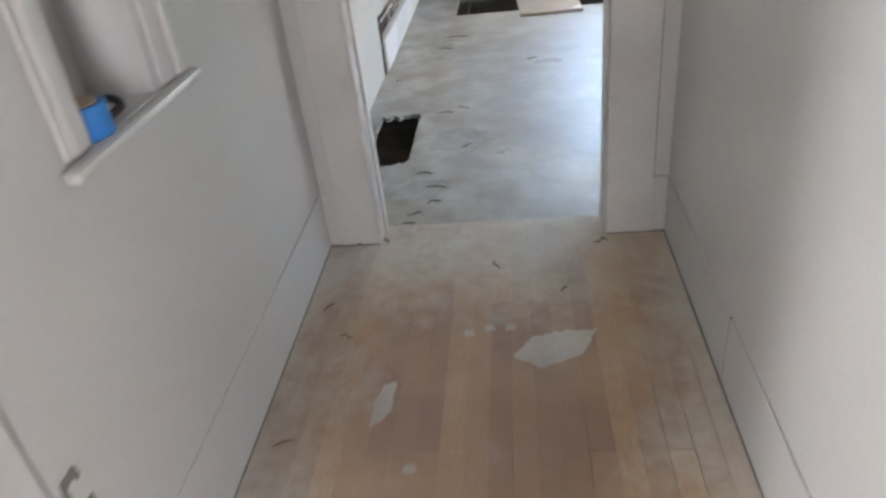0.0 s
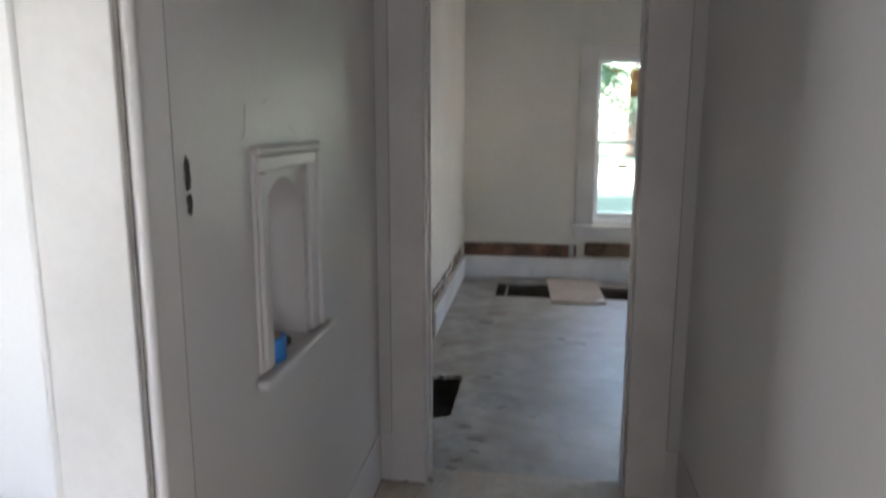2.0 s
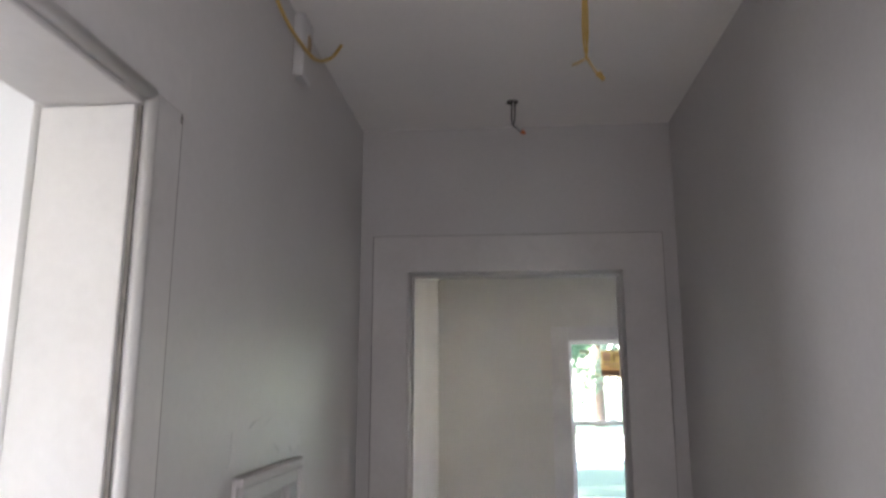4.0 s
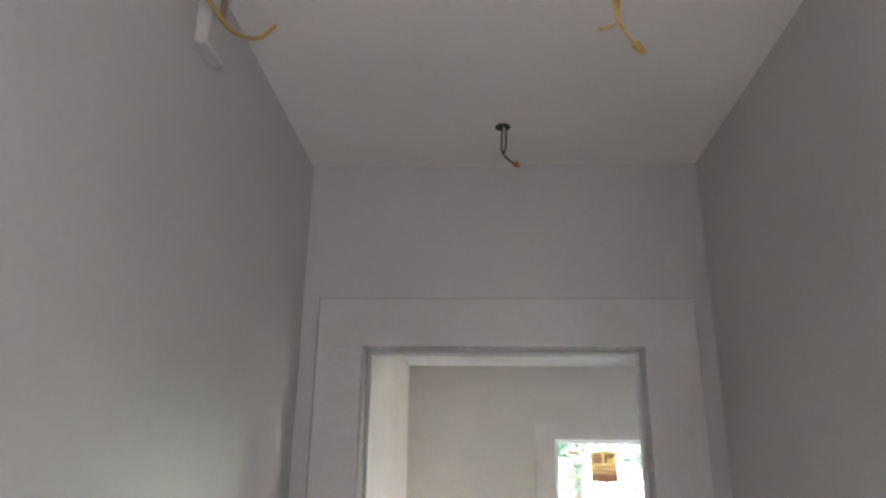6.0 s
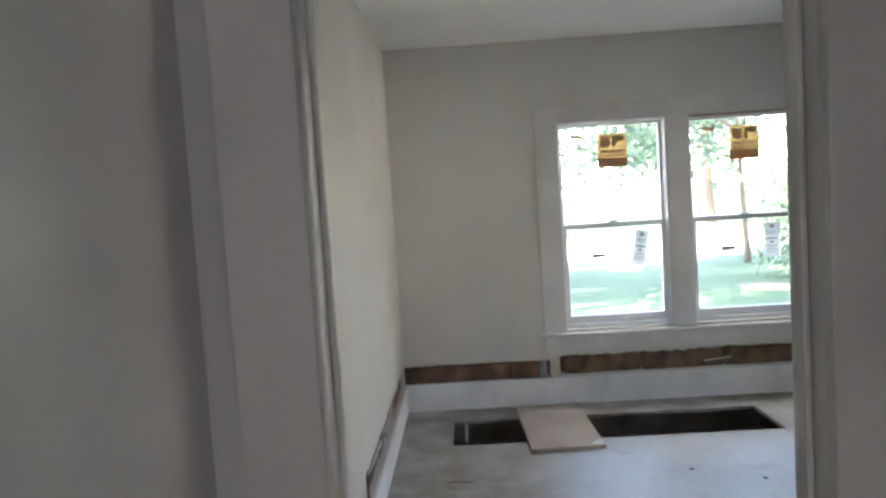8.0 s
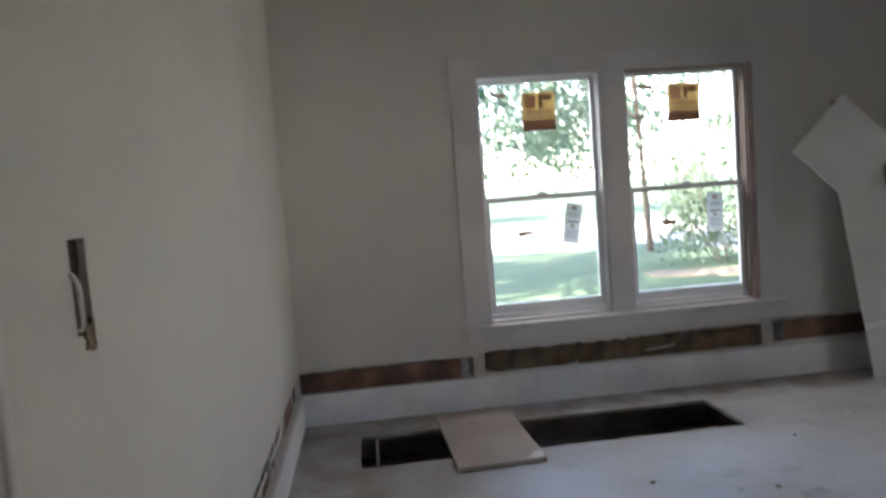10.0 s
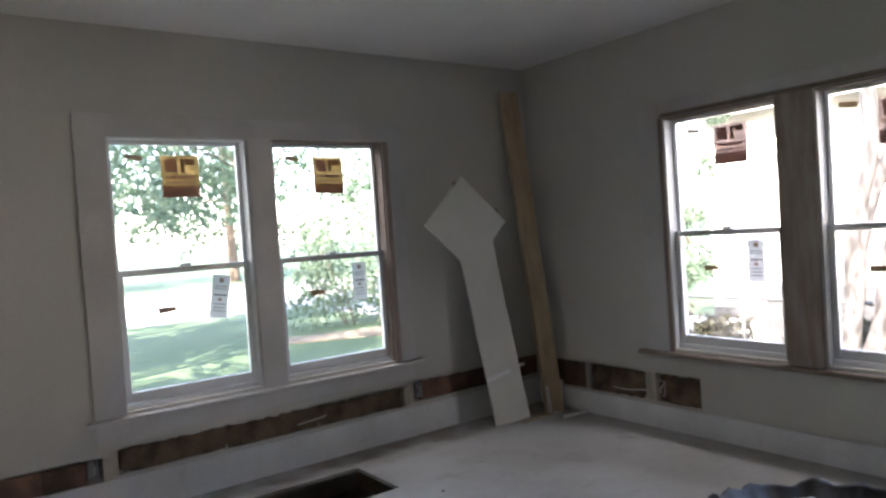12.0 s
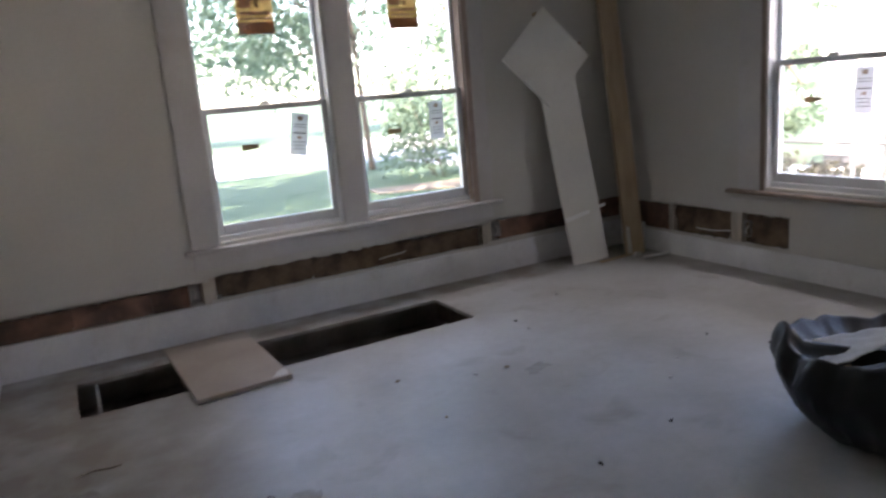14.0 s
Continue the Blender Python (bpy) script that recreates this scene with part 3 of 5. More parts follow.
part("bead", tube([(HL + 0.006, OPEN0, OPENH + 0.008), (HL + 0.006, OPEN1, OPENH + 0.008)], 0.011, 10), M["trim"], ofr)
trim_box("jamb", (HL - LT, OPEN1 - 0.012, 0.0), (HL - 0.013, OPEN1 - 0.001, OPENH - 0.012), ofr)
trim_box("caulk_gap", (HL - 0.0125, OPEN1 - 0.006, 0.0), (HL - 0.0055, OPEN1 - 0.001, OPENH - 0.012), ofr, "crack", 0.0)
part("bead", tube([(HL - LT - 0.004, OPEN1 - 0.004, 0.0), (HL - LT - 0.004, OPEN1 - 0.004, OPENH)], 0.011, 10), M["trim"], ofr)
trim_box("jamb", (HL - LT, OPEN0 + 0.001, 0.0), (HL - 0.004, OPEN0 + 0.012, OPENH - 0.012), ofr)
trim_box("head_jamb", (HL - LT, OPEN0, OPENH - 0.011), (HL - 0.004, OPEN1, OPENH - 0.001), ofr)

trim_box("caulk_gap", (HL, OPEN1 + 0.1135, 0.0), (HL + 0.002, OPEN1 + 0.1185, OPENH + 0.018), ofr, "crack", 0.0)

# baseboards
structure("trim_joint", box((HR - 0.005, -0.7775, 0.0), (HR - 0.0005, -0.7725, 0.204)), M["hole_dark"], "dark open joint between two lengths of baseboard", "trim")
for nm, lo, hi in (
    ("baseboard_hall_left", (HL, OPEN1 + 0.119, 0.0), (HL + 0.006, -0.012, 0.215)),
    ("baseboard_hall_right_1", (HR - 0.007, -3.44, 0.0), (HR, -0.778, 0.205)),
    ("baseboard_hall_right_2", (HR - 0.006, -0.772, 0.0), (HR, -0.012, 0.205)),
    ("baseboard_end_left", (HL, -0.011, 0.0), (-0.142, 0.0, 0.21)),
    ("baseboard_end_right", (DW + 0.152, -0.011, 0.0), (HR, 0.0, 0.205)),
    ("baseboard_bedroom_far", (BL + 0.016, BF - 0.016, 0.0), (BR - 0.018, BF, SLOT0)),
    ("baseboard_bedroom_left", (BL, 1.98, 0.0), (BL + 0.015, BF, SLOT0 - 0.02)),
    ("baseboard_bedroom_right", (BR - 0.016, BN, 0.0), (BR, BF - 0.001, SLOT0 - 0.045)),
):
    structure(nm, box(lo, hi, 0.002), M["base"] if "bedroom" in nm else M["wall"], "painted wooden baseboard with scuffs", "baseboard")


structure("floor_gap_left", box((HL + 0.0065, OPEN1 + 0.137, 0.0005), (HL + 0.0105, -0.012, 0.0035)), M["crack"], "dark gap between hall wall and floor", "gap")
structure("floor_gap_right", box((HR - 0.0115, -3.44, 0.0005), (HR - 0.0075, -0.012, 0.0035)), M["crack"], "dark gap between hall wall and floor", "gap")
structure("floor_gap_end_left", box((-0.19, -0.0265, 0.0005), (0.0, -0.0225, 0.0035)), M["crack"], "dark gap under the door casing", "gap")
structure("floor_gap_end_right", box((DW, -0.0265, 0.0005), (HR - 0.012, -0.0225, 0.0035)), M["crack"], "dark gap under the door casing", "gap")


# windows
def window(name, place, w, dark_jamb, seed):
    """A double-hung window in local x across, y outwards, z up from the opening's foot."""
    rnd = random.Random(seed)
    h = WZ1 - WZ0
    win = empty(name, place, label="white double-hung window with new glass, labels still on", category="window", kind="structure")

    def p(nm, lo, hi, material, parent=win, bevel=0.003, label=""):
        return part(nm, box(lo, hi, bevel), M[material], parent, label)

    jm = "jambwood" if dark_jamb else "sash"
    p("window_frame", (0.001, 0.0, 0.0), (0.009, 0.145, h - 0.010), "sash")
    p("window_frame", (w - 0.009, 0.0, 0.0), (w - 0.001, 0.145, h - 0.010), jm, label="bare wood side jamb" if dark_jamb else "")
    p("window_frame", (0.001, 0.0, h - 0.009), (w - 0.001, 0.145, h - 0.001), jm)
    p("window_sill", (0.001, 0.035, 0.001), (w - 0.001, 0.16, 0.03), "sash")
    mid = 0.735

    def sash(nm, z0, z1, y, rb, rt, sw_):
        s = p(nm, (0.010, y, z0), (0.010 + sw_, y + 0.03, z1), "sash", label="white vinyl sash")
        p("stile", (w - 0.010 - sw_, y, z0), (w - 0.010, y + 0.03, z1), "sash", s)
        p("rail", (0.011 + sw_, y + 0.001, z0), (w - 0.011 - sw_, y + 0.029, z0 + rb), "sash", s)
        p("rail", (0.011 + sw_, y + 0.001, z1 - rt), (w - 0.011 - sw_, y + 0.029, z1), "sash", s)
        g = p("pane", (sw_, y + 0.012, z0 + rb - 0.004), (w - sw_, y + 0.017, z1 - rt + 0.004), "glass", s, 0.0)
        g.visible_shadow = False
        return s

    lower = sash("lower_sash", 0.032, mid + 0.02, 0.05, 0.055, 0.035, 0.034)
    upper = sash("upper_sash", mid - 0.015, h - 0.011, 0.085, 0.035, 0.022, 0.022)
    p("sash_lock", (w / 2 - 0.03, 0.055, mid + 0.021), (w / 2 + 0.03, 0.075, mid + 0.036), "sash")
    # labels on the glass
    sx, sz, sw, sh = w * 0.52 + rnd.uniform(-0.02, 0.02), h - 0.09, 0.212, 0.24
    st = p("sticker", (sx - sw / 2, 0.093, sz - sh), (sx + sw / 2, 0.0945, sz), "st_b" if seed > 9 else "st_y", upper, 0.0, "brown maker's sticker" if seed > 9 else "yellow and maroon maker's sticker")
    p("bar", (sx - sw / 2, 0.0915, sz - sh), (sx + sw / 2, 0.0928, sz - sh * 0.72), "st_r", st, 0.0)
    p("mark", (sx - sw * 0.40, 0.0915, sz - sh * 0.40), (sx - sw * 0.08, 0.0928, sz - sh * 0.08), "st_r", st, 0.0)
    p("mark", (sx + sw * 0.02, 0.0915, sz - sh * 0.40), (sx + sw * 0.12, 0.0928, sz - sh * 0.08), "st_k", st, 0.0)
    p("mark", (sx + sw * 0.14, 0.0915, sz - sh * 0.22), (sx + sw * 0.40, 0.0928, sz - sh * 0.08), "st_k", st, 0.0)
    p("bar", (sx - sw * 0.40, 0.0915, sz - sh * 0.56), (sx + sw * 0.40, 0.0928, sz - sh * 0.48), "st_r", st, 0.0)
    p("bar", (sx - sw * 0.40, 0.0915, sz - sh * 0.67), (sx + sw * 0.40, 0.0928, sz - sh * 0.62), "st_r", st, 0.0)
    tp = part("tape", ragged([(0, 0), (0.09, -0.012), (0.092, 0.016), (0, 0.028)], 0.0015, 0.002, 3, seed), M["tape"], upper, "torn tan tape")
    tp.matrix_local = pose(sx - sw / 2 - 0.19, 0.096, sz - 0.02, 90, 0, 0)
    tp = part("tape", ragged([(0, 0), (0.10, 0.006), (0.10, 0.03), (0, 0.034)], 0.0015, 0.003, 3, seed + 1), M["tape"], lower, "torn tan tape")
    tp.matrix_local = pose(w * 0.28, 0.061, 0.50, 90, 0, 0)
    lab = part("paper_label", box((-0.052, 0, -0.125), (0.052, 0.0015, 0.125)), M["st_g"], lower, "grey paper rating label")
    lab.matrix_local = pose(w * 0.74, 0.0595, 0.56, 0, 10 if seed == 5 else 1, 0)
    for zz, hw, hh, mm in ((0.095, 0.014, 0.012, "st_k"), (0.060, 0.036, 0.002, "post"), (0.045, 0.036, 0.002, "post"), (0.008, 0.038, 0.004, "post"), (-0.018, 0.012, 0.008, "st_k"), (-0.045, 0.036, 0.002, "post"), (-0.065, 0.034, 0.002, "post"), (-0.085, 0.036, 0.002, "post")):
        ln = part("bar", box((-hw, -0.001, -hh), (hw, -0.0002, hh)), M[mm], lab)
        ln.matrix_local = pose(0, 0, zz)
    return win


for i, (a, b) in enumerate(FARW):
    window("window_%d" % (i + 1), pose(a, BF, WZ0), b - a, i == 1, 5 + i)
for i, (a, b) in enumerate(RIGHTW):
    window("window_%d" % (i + 3), pose(BR, b, WZ0, 0, 0, -90), b - a, True, 15 + i)

wt = structure_empty("trim_far_windows", "flat white window casing around twin windows", "window trim")
trim_box("side_casing", (0.775, BF - 0.010, 0.52), (0.93, BF, 2.14), wt)
trim_box("side_strip", (2.647, BF - 0.013, 0.52), (2.688, BF, 2.022), wt, "jambpink", label="bare pinkish wooden strip in a lit tone")
trim_box("side_casing", (2.690, BF - 0.010, 0.52), (2.80, BF, 2.14), wt)
trim_box("mullion", (1.705, BF - 0.012, 0.52), (1.857, BF, 2.022), wt)
trim_box("head_casing", (0.931, BF - 0.009, 2.023), (2.689, BF, 2.14), wt)
trim_box("window_stool", (0.735, BF - 0.045, 0.494), (2.86, BF + 0.036, 0.519), wt, bevel=0.006)
trim_box("apron", (0.775, BF - 0.012, 0.40), (2.79, BF, 0.493), wt)
wt = structure_empty("trim_right_windows", "window casing stripped to bare wood at the middle post", "window trim")
trim_box("side_casing", (BR - 0.010, 2.704, 0.52), (BR, 2.86, 2.13), wt)
trim_box("side_casing", (BR - 0.010, 0.80, 0.52), (BR, 0.965, 2.13), wt)
trim_box("mullion", (BR - 0.014, 1.722, 0.52), (BR, 1.924, 2.024), wt, "rawwood", label="bare brown wooden post")
trim_box("head_casing", (BR - 0.009, 0.966, 2.05), (BR, 2.684, 2.13), wt)
trim_box("head_strip", (BR - 0.012, 0.966, 2.024), (BR, 2.684, 2.049), wt, "jambwood")
trim_box("side_strip", (BR - 0.012, 2.672, 0.52), (BR, 2.702, 2.022), wt, "jambwood")
trim_box("window_stool", (BR - 0.05, 0.75, 0.494), (BR + 0.036, 2.93, 0.519), wt, "jambwood", bevel=0.006, label="bare wooden window stool")

# inside the slots: studs, boards, insulation, boxes
def stud(lo, hi):
    return tagged(part("wall_stud", box(lo, hi, 0.002), M["stud"]), label="pale sawn wall stud seen in the cut slot", category="stud", group="studs in the slot", kind="structure")


for x in (0.80, 2.70):
    stud((x, BF + 0.006, SLOT0 - 0.05), (x + 0.075, BF + 0.099, SLOT1 + 0.05))
for y in (2.05, 2.45, 2.88, 3.30, 3.70):
    stud((BL - 0.099, y, SLOT0 - 0.05), (BL - 0.02, y + 0.04, SLOT1 + 0.05))
for y in (2.84, 3.42):
    stud((BR + 0.006, y, SLOT0 - 0.08), (BR + 0.099, y + (0.085 if y == 2.84 else 0.04), SLOT1 + 0.05))


def insulation(place, length, seed, label="crumpled brown insulation stuffed between the studs"):
    """A lumpy batt, local x along the slot, y into the wall."""
    bm = bmesh.new()
    nx, nz = max(6, int(length / 0.025)), 7
    g = []
    for i in range(nx + 1):
        g.append([])
        for k in range(nz + 1):
            x, z = length * i / nx, 0.225 * k / nz
            d = noise.fractal(Vector((x * 9 + seed, z * 12, seed * 1.7)), 0.8, 2.0, 4) * 0.03
            g[-1].append(bm.verts.new((x, 0.024 + d * 0.8, z)))
    for i in range(nx):
        for k in range(nz):
            bm.faces.new([g[i][k], g[i + 1][k], g[i + 1][k + 1], g[i][k + 1]]).smooth = True
    back = [bm.verts.new((x, 0.096, z)) for x, z in ((0, 0), (length, 0), (length, 0.225), (0, 0.225))]
    bm.faces.new(back)
    ob = tagged(part("insulation", bm, M["insul"]), label=label, category="insulation", group="insulation in the slot", kind="structure")
    ob.matrix_world = place


for a, b, s in ((0.90, 1.46, 1), (1.47, 2.05, 2), (2.06, 2.68, 3)):
    insulation(pose(a, BF, SLOT0 - 0.02), b - a, s)
for a, b, s in ((2.94, 3.41, 6),):
    insulation(pose(BR, b, SLOT0 - 0.04, 0, 0, -90), b - a, s)
insulation(pose(BR, 2.82, SLOT0 - 0.04, 0, 0, -90), 0.32, 8)


def slot_board(lo, hi):
    return tagged(part("old_board", box(lo, hi, 0.001), M["sheath"]), label="old reddish-brown board close behind the cut plaster", category="board", group="boards in the slot", kind="structure")


zb0, zb1 = SLOT0 - 0.05, SLOT1 + 0.06
for a, b, d in ((BL + 0.002, 0.12, 0.020), (0.123, 0.52, 0.026), (0.523, 0.725, 0.018), (2.845, 3.25, 0.022), (3.253, 3.62, 0.028), (3.623, BR - 0.002, 0.020)):
    slot_board((a, BF + d, zb0), (b, BF + 0.095, zb1))
for a, b, d in ((2.10, 2.44, 0.030), (2.50, 2.87, 0.024), (2.93, 3.29, 0.034), (3.35, 3.69, 0.026), (3.75, BF - 0.003, 0.03)):
    slot_board((BL - 0.095, a, zb0), (BL - d, b, zb1))
for a, b, d in ((3.47, 3.68, 0.022), (3.683, BF - 0.003, 0.028)):
    slot_board((BR + d, a, zb0 - 0.02), (BR + 0.095, b, zb1))


def outlet_box(place):
    ob = empty("outlet_box", place, label="small metal outlet box beside a stud", category="outlet box", group="outlet boxes")
    bm = slab("y", 0.0, 0.05, -0.025, 0.025, -0.05, 0.05, holes=[(-0.021, 0.021, -0.046, 0.046)])
    part("box_rim", bm, M["box"], ob)
    part("back_plate", box((-0.025, 0.051, -0.05), (0.025, 0.054, 0.05)), M["box"], ob)
    part("cable", tube(curve_pts([(0.0, 0.045, 0.03), (0.005, -0.004, 0.01), (-0.004, 0.0, -0.03), (0.0, 0.04, -0.04)]), 0.004), M["cable_w"], ob, "white cable end")
    return ob


ob1 = outlet_box(pose(0.755, BF + 0.004, 0.272))
copy_thing(ob1, pose(2.82, BF + 0.004, 0.302))
copy_thing(ob1, pose(BR + 0.004, 2.80, 0.262, 0, 0, -90))
copy_thing(ob1, pose(BL - 0.004, 2.62, 0.26, 0, 0, 90))


def cable(name, pts, r, material, label):
    return tagged(part(name, tube(curve_pts(pts), r), M[material]), label=label, category="cable")


cable("cable", [(BL - 0.03, 3.3, 0.30), (BL - 0.005, 3.0, 0.27), (BL - 0.02, 2.7, 0.25), (BL - 0.01, 2.4, 0.27), (BL - 0.03, 2.0, 0.26)], 0.006, "cable_w", "white electric cable lying along the cut slot")
cable("cable", [(BR + 0.05, 3.3, 0.21), (BR + 0.003, 3.1, 0.215), (BR + 0.01, 2.95, 0.23), (BR + 0.05, 2.9, 0.22)], 0.004, "cable_w", "pale electric cable in the short cut slot")
cable("cable", [(1.9, BF + 0.03, 0.25), (2.0, BF - 0.002, 0.268), (2.08, BF + 0.0, 0.274), (2.12, BF + 0.04, 0.28)], 0.0035, "cable_w", "pale electric cable poking from the cut slot")

# the switch hole in the bedroom's side wall
hb = part("wall_hole", ragged([(-0.05, -0.10), (0.05, -0.10), (0.05, 0.10), (-0.05, 0.10)], 0.006, 0.009, 6, 3, lambda u, v, w: (-w, u, v)), M["lath"])
hb.matrix_world = pose(BL - 0.013, 0.92, 1.25)
tagged(hb, label="dark brown lath showing in an open switch hole", category="wall hole", kind="structure")
cable("cable", [(BL - 0.05, 0.90, 1.30), (BL + 0.006, 0.878, 1.27), (BL + 0.016, 0.875, 1.22), (BL + 0.008, 0.888, 1.185), (BL - 0.02, 0.91, 1.18)], 0.004, "cable_w", "white electric cable looping out of the switch hole")
pl = part("broken_plaster", ragged([(-0.015, -0.025), (0.02, -0.03), (0.025, 0.025), (-0.01, 0.02)], 0.012, 0.006, 4, 5, lambda u, v, w: (w, u, v)), M["insul"])
pl.matrix_world = pose(BL - 0.008, 0.925, 1.168)
tagged(pl, label="broken brown plaster edge under the switch hole", category="plaster", kind="structure")

# trench: joists, dirt walls, standing pipe, panel laid over
for x in (-0.3, 0.60, 0.90, 2.30):
    j = structure("joist", box((x, 2.2, -0.26), (x + 0.045, BF + 0.1, -0.03), 0.003), M["joist"], "old dark floor joist under the floor", "joist")
structure("ground_under_house", box((SR_W, HB, GROUND + 0.02), (BR, BF, -0.24)), M["dirt"], "dark bare soil in the crawl space", "ground")
for nm, lo, hi in (("foundation_far", (SR_W, BF + 0.02, GROUND), (BR + 0.15, BF + 0.15, -0.0225)), ("foundation_right", (BR + 0.02, HB, GROUND), (BR + 0.15, BF + 0.02, -0.0225)),
                   ("foundation_left", (SR_W - 0.15, HB - 0.15, GROUND), (SR_W, BF + 0.15, -0.0225)), ("foundation_back", (SR_W, HB - 0.15, GROUND), (BR + 0.15, HB, -0.0225))):
    structure(nm, box(lo, hi), M["dirt"], "dark foundation wall of the crawl space", "foundation")
pp = part("metal_strap", box((0.165, TR[2] - 0.03, -0.034), (0.18, TR[3] + 0.03, -0.024)), M["box"])
tagged(pp, label="thin pale metal strap crossing the floor opening", category="strap")
pn = empty("panel", pose(0.765, 3.43, 0.003, 0, 0, 2), label="tan square panel laid across the floor opening", category="panel")
part("sheet", box((-0.222, -0.44, 0.0), (0.222, 0.43, 0.022), 0.002), M["slab"], pn)
part("worn_corner", ragged([(0.13, -0.425), (0.215, -0.425), (0.216, -0.34), (0.17, -0.37)], 0.0012, 0.008, 4, 9), M["gypsum"], pn, "pale worn corner").matrix_local = pose(0, 0, 0.0222)

# hole beside the door: a ring of broken boards round a ragged gap
def ragged_rim(u0, u1, v0, v1, inset, seed):
    rnd = random.Random(seed)
    edge = []
    for (a, b), (c, d) in (((u0, v0), (u1, v0)), ((u1, v0), (u1, v1)), ((u1, v1), (u0, v1)), ((u0, v1), (u0, v0))):
        n = max(6, int((abs(c - a) + abs(d - b)) / 0.018))
        edge += [(a + (c - a) * k / n, b + (d - b) * k / n) for k in range(n)]
    cu, cv = (u0 + u1) / 2, (v0 + v1) / 2
    bm = bmesh.new()
    rings = {}
    inner = []
    for u, v in edge:
        along_end = abs(v - v0) < 1e-6 or abs(v - v1) < 1e-6
        k = rnd.choice((0.3, 0.6, 1.0, 2.2)) if along_end else rnd.uniform(0.2, 0.9)
        du, dv = cu - u, cv - v
        if along_end:
            inner.append((u + du * 0.12, v + math.copysign(inset * k, dv)))
        else:
            inner.append((u + math.copysign(inset * k * 0.6, du), v + dv * 0.06))
    for nm, line, z in (("ot", edge, 0.0), ("it", inner, 0.0), ("ib", inner, -0.02), ("ob", edge, -0.02)):
        rings[nm] = [bm.verts.new((u, v, z)) for u, v in line]
    m = len(edge)
    for a, b in (("ot", "it"), ("it", "ib"), ("ib", "ob")):
        for k in range(m):
            bm.faces.new([rings[a][k], rings[a][(k + 1) % m], rings[b][(k + 1) % m], rings[b][k]])
    bmesh.ops.recalc_face_normals(bm, faces=bm.faces[:])
    return bm


structure("floor_hole_edge", ragged_rim(HOLE[0], HOLE[1], HOLE[2], HOLE[3], 0.022, 5), M["floor_bed"], "splintered pale boards round the broken floor hole", "floor")


def slot_lip(name, place, length, seed, material):
    """Torn plaster along a slot's edge; local x along, z up, thin in y."""
    o = part(name, ragged([(0, -0.010), (length, -0.010), (length, 0.006), (0, 0.006)], 0.006, 0.007, max(8, int(length / 0.03)), seed, lambda u, v, w: (u, w, v)), M[material])
    o.matrix_world = place
    tagged(o, label="torn plaster edge along the cut slot", category="plaster", kind="structure")


slot_lip("slot_edge", pose(BL + 0.01, BF - 0.0015, SLOT1), 1.09, 1, "wall_bed")
slot_lip("slot_edge", pose(0.845, BF - 0.0015, SLOT1 + 0.022), 1.89, 6, "wall_bed")
slot_lip("slot_edge", pose(2.745, BF - 0.0015, SLOT1 + 0.04), 0.9, 7, "wall_bed")
slot_lip("slot_edge", pose(BR + 0.0015, BF - 0.01, SLOT1 + 0.035, 0, 0, -90), 1.42, 2, "wall_bed")
slot_lip("slot_edge", pose(BR + 0.0015, BF - 0.01, SLOT0 - 0.03, 0, 0, -90), 1.42, 3, "wall_bed")
slot_lip("slot_edge", pose(BL - 0.0015, 1.97, SLOT1, 0, 0, 90), 1.95, 4, "wall_bed")

# leaning things
lg = empty("drywall_offcut", look((0, 0, 0), (0, 0, -1)), label="long narrow drywall offcut leaning on the wall", category="drywall")
lg.matrix_world = Matrix.Translation((3.42, 3.66, 0.0)) @ Matrix.Rotation(radians(-8), 4, "Z") @ Matrix.Rotation(radians(-6.0), 4, "Y") @ Matrix.Rotation(radians(-6.4), 4, "X")
part("sheet", box((-0.145, 0.0, 0.0), (0.145, 0.0125, 1.62), 0.001), M["drywall"], lg)
part("paper_tape", ragged([(-0.146, 0.325), (0.06, 0.345), (0.06, 0.372), (-0.146, 0.358)], 0.001, 0.003, 4, 12, lambda u, v, w: (u, -0.0005 - w, v)), M["tape_w"], lg, "torn white paper tape")
part("paper_tab", ragged([(0.14, 0.365), (0.19, 0.37), (0.19, 0.392), (0.14, 0.388)], 0.001, 0.003, 3, 13, lambda u, v, w: (u, -0.0005 - w, v)), M["tape_w"], lg, "torn white paper tab")
dm = empty("drywall_square", label="square drywall piece propped up on one corner", category="drywall")
dm.matrix_world = Matrix.Translation((3.124, 3.69, 1.436)) @ Matrix.Rotation(radians(-6), 4, "Z") @ Matrix.Rotation(radians(-5), 4, "X") @ Matrix.Rotation(radians(45.5), 4, "Y")
part("sheet", box((-0.231, -0.0125, -0.231), (0.231, 0.0, 0.231), 0.001), M["drywall"], dm)
for k, (u, v) in enumerate(((-0.238, 0.16), (0.13, 0.238))):
    part("paper_flap", ragged([(u - 0.012, v - 0.02), (u + 0.014, v - 0.018), (u + 0.012, v + 0.02), (u - 0.014, v + 0.016)], 0.004, 0.005, 4, 40 + k, lambda a, b, w: (a, 0.001 + w, b)), M["card"], dm, "torn brown paper flap")
lb = empty("lumber_board", label="tall weathered pine board leaning in the corner", category="board")
lb.matrix_world = Matrix.Translation((3.79, 3.60, 0.0)) @ Matrix.Rotation(radians(-14), 4, "Z") @ Matrix.Rotation(radians(-2.5), 4, "Y") @ Matrix.Rotation(radians(-5.5), 4, "X")
part("plank", box((-0.072, 0.0, 0.0), (0.072, 0.038, 2.42), 0.003), M["lumber"], lb)
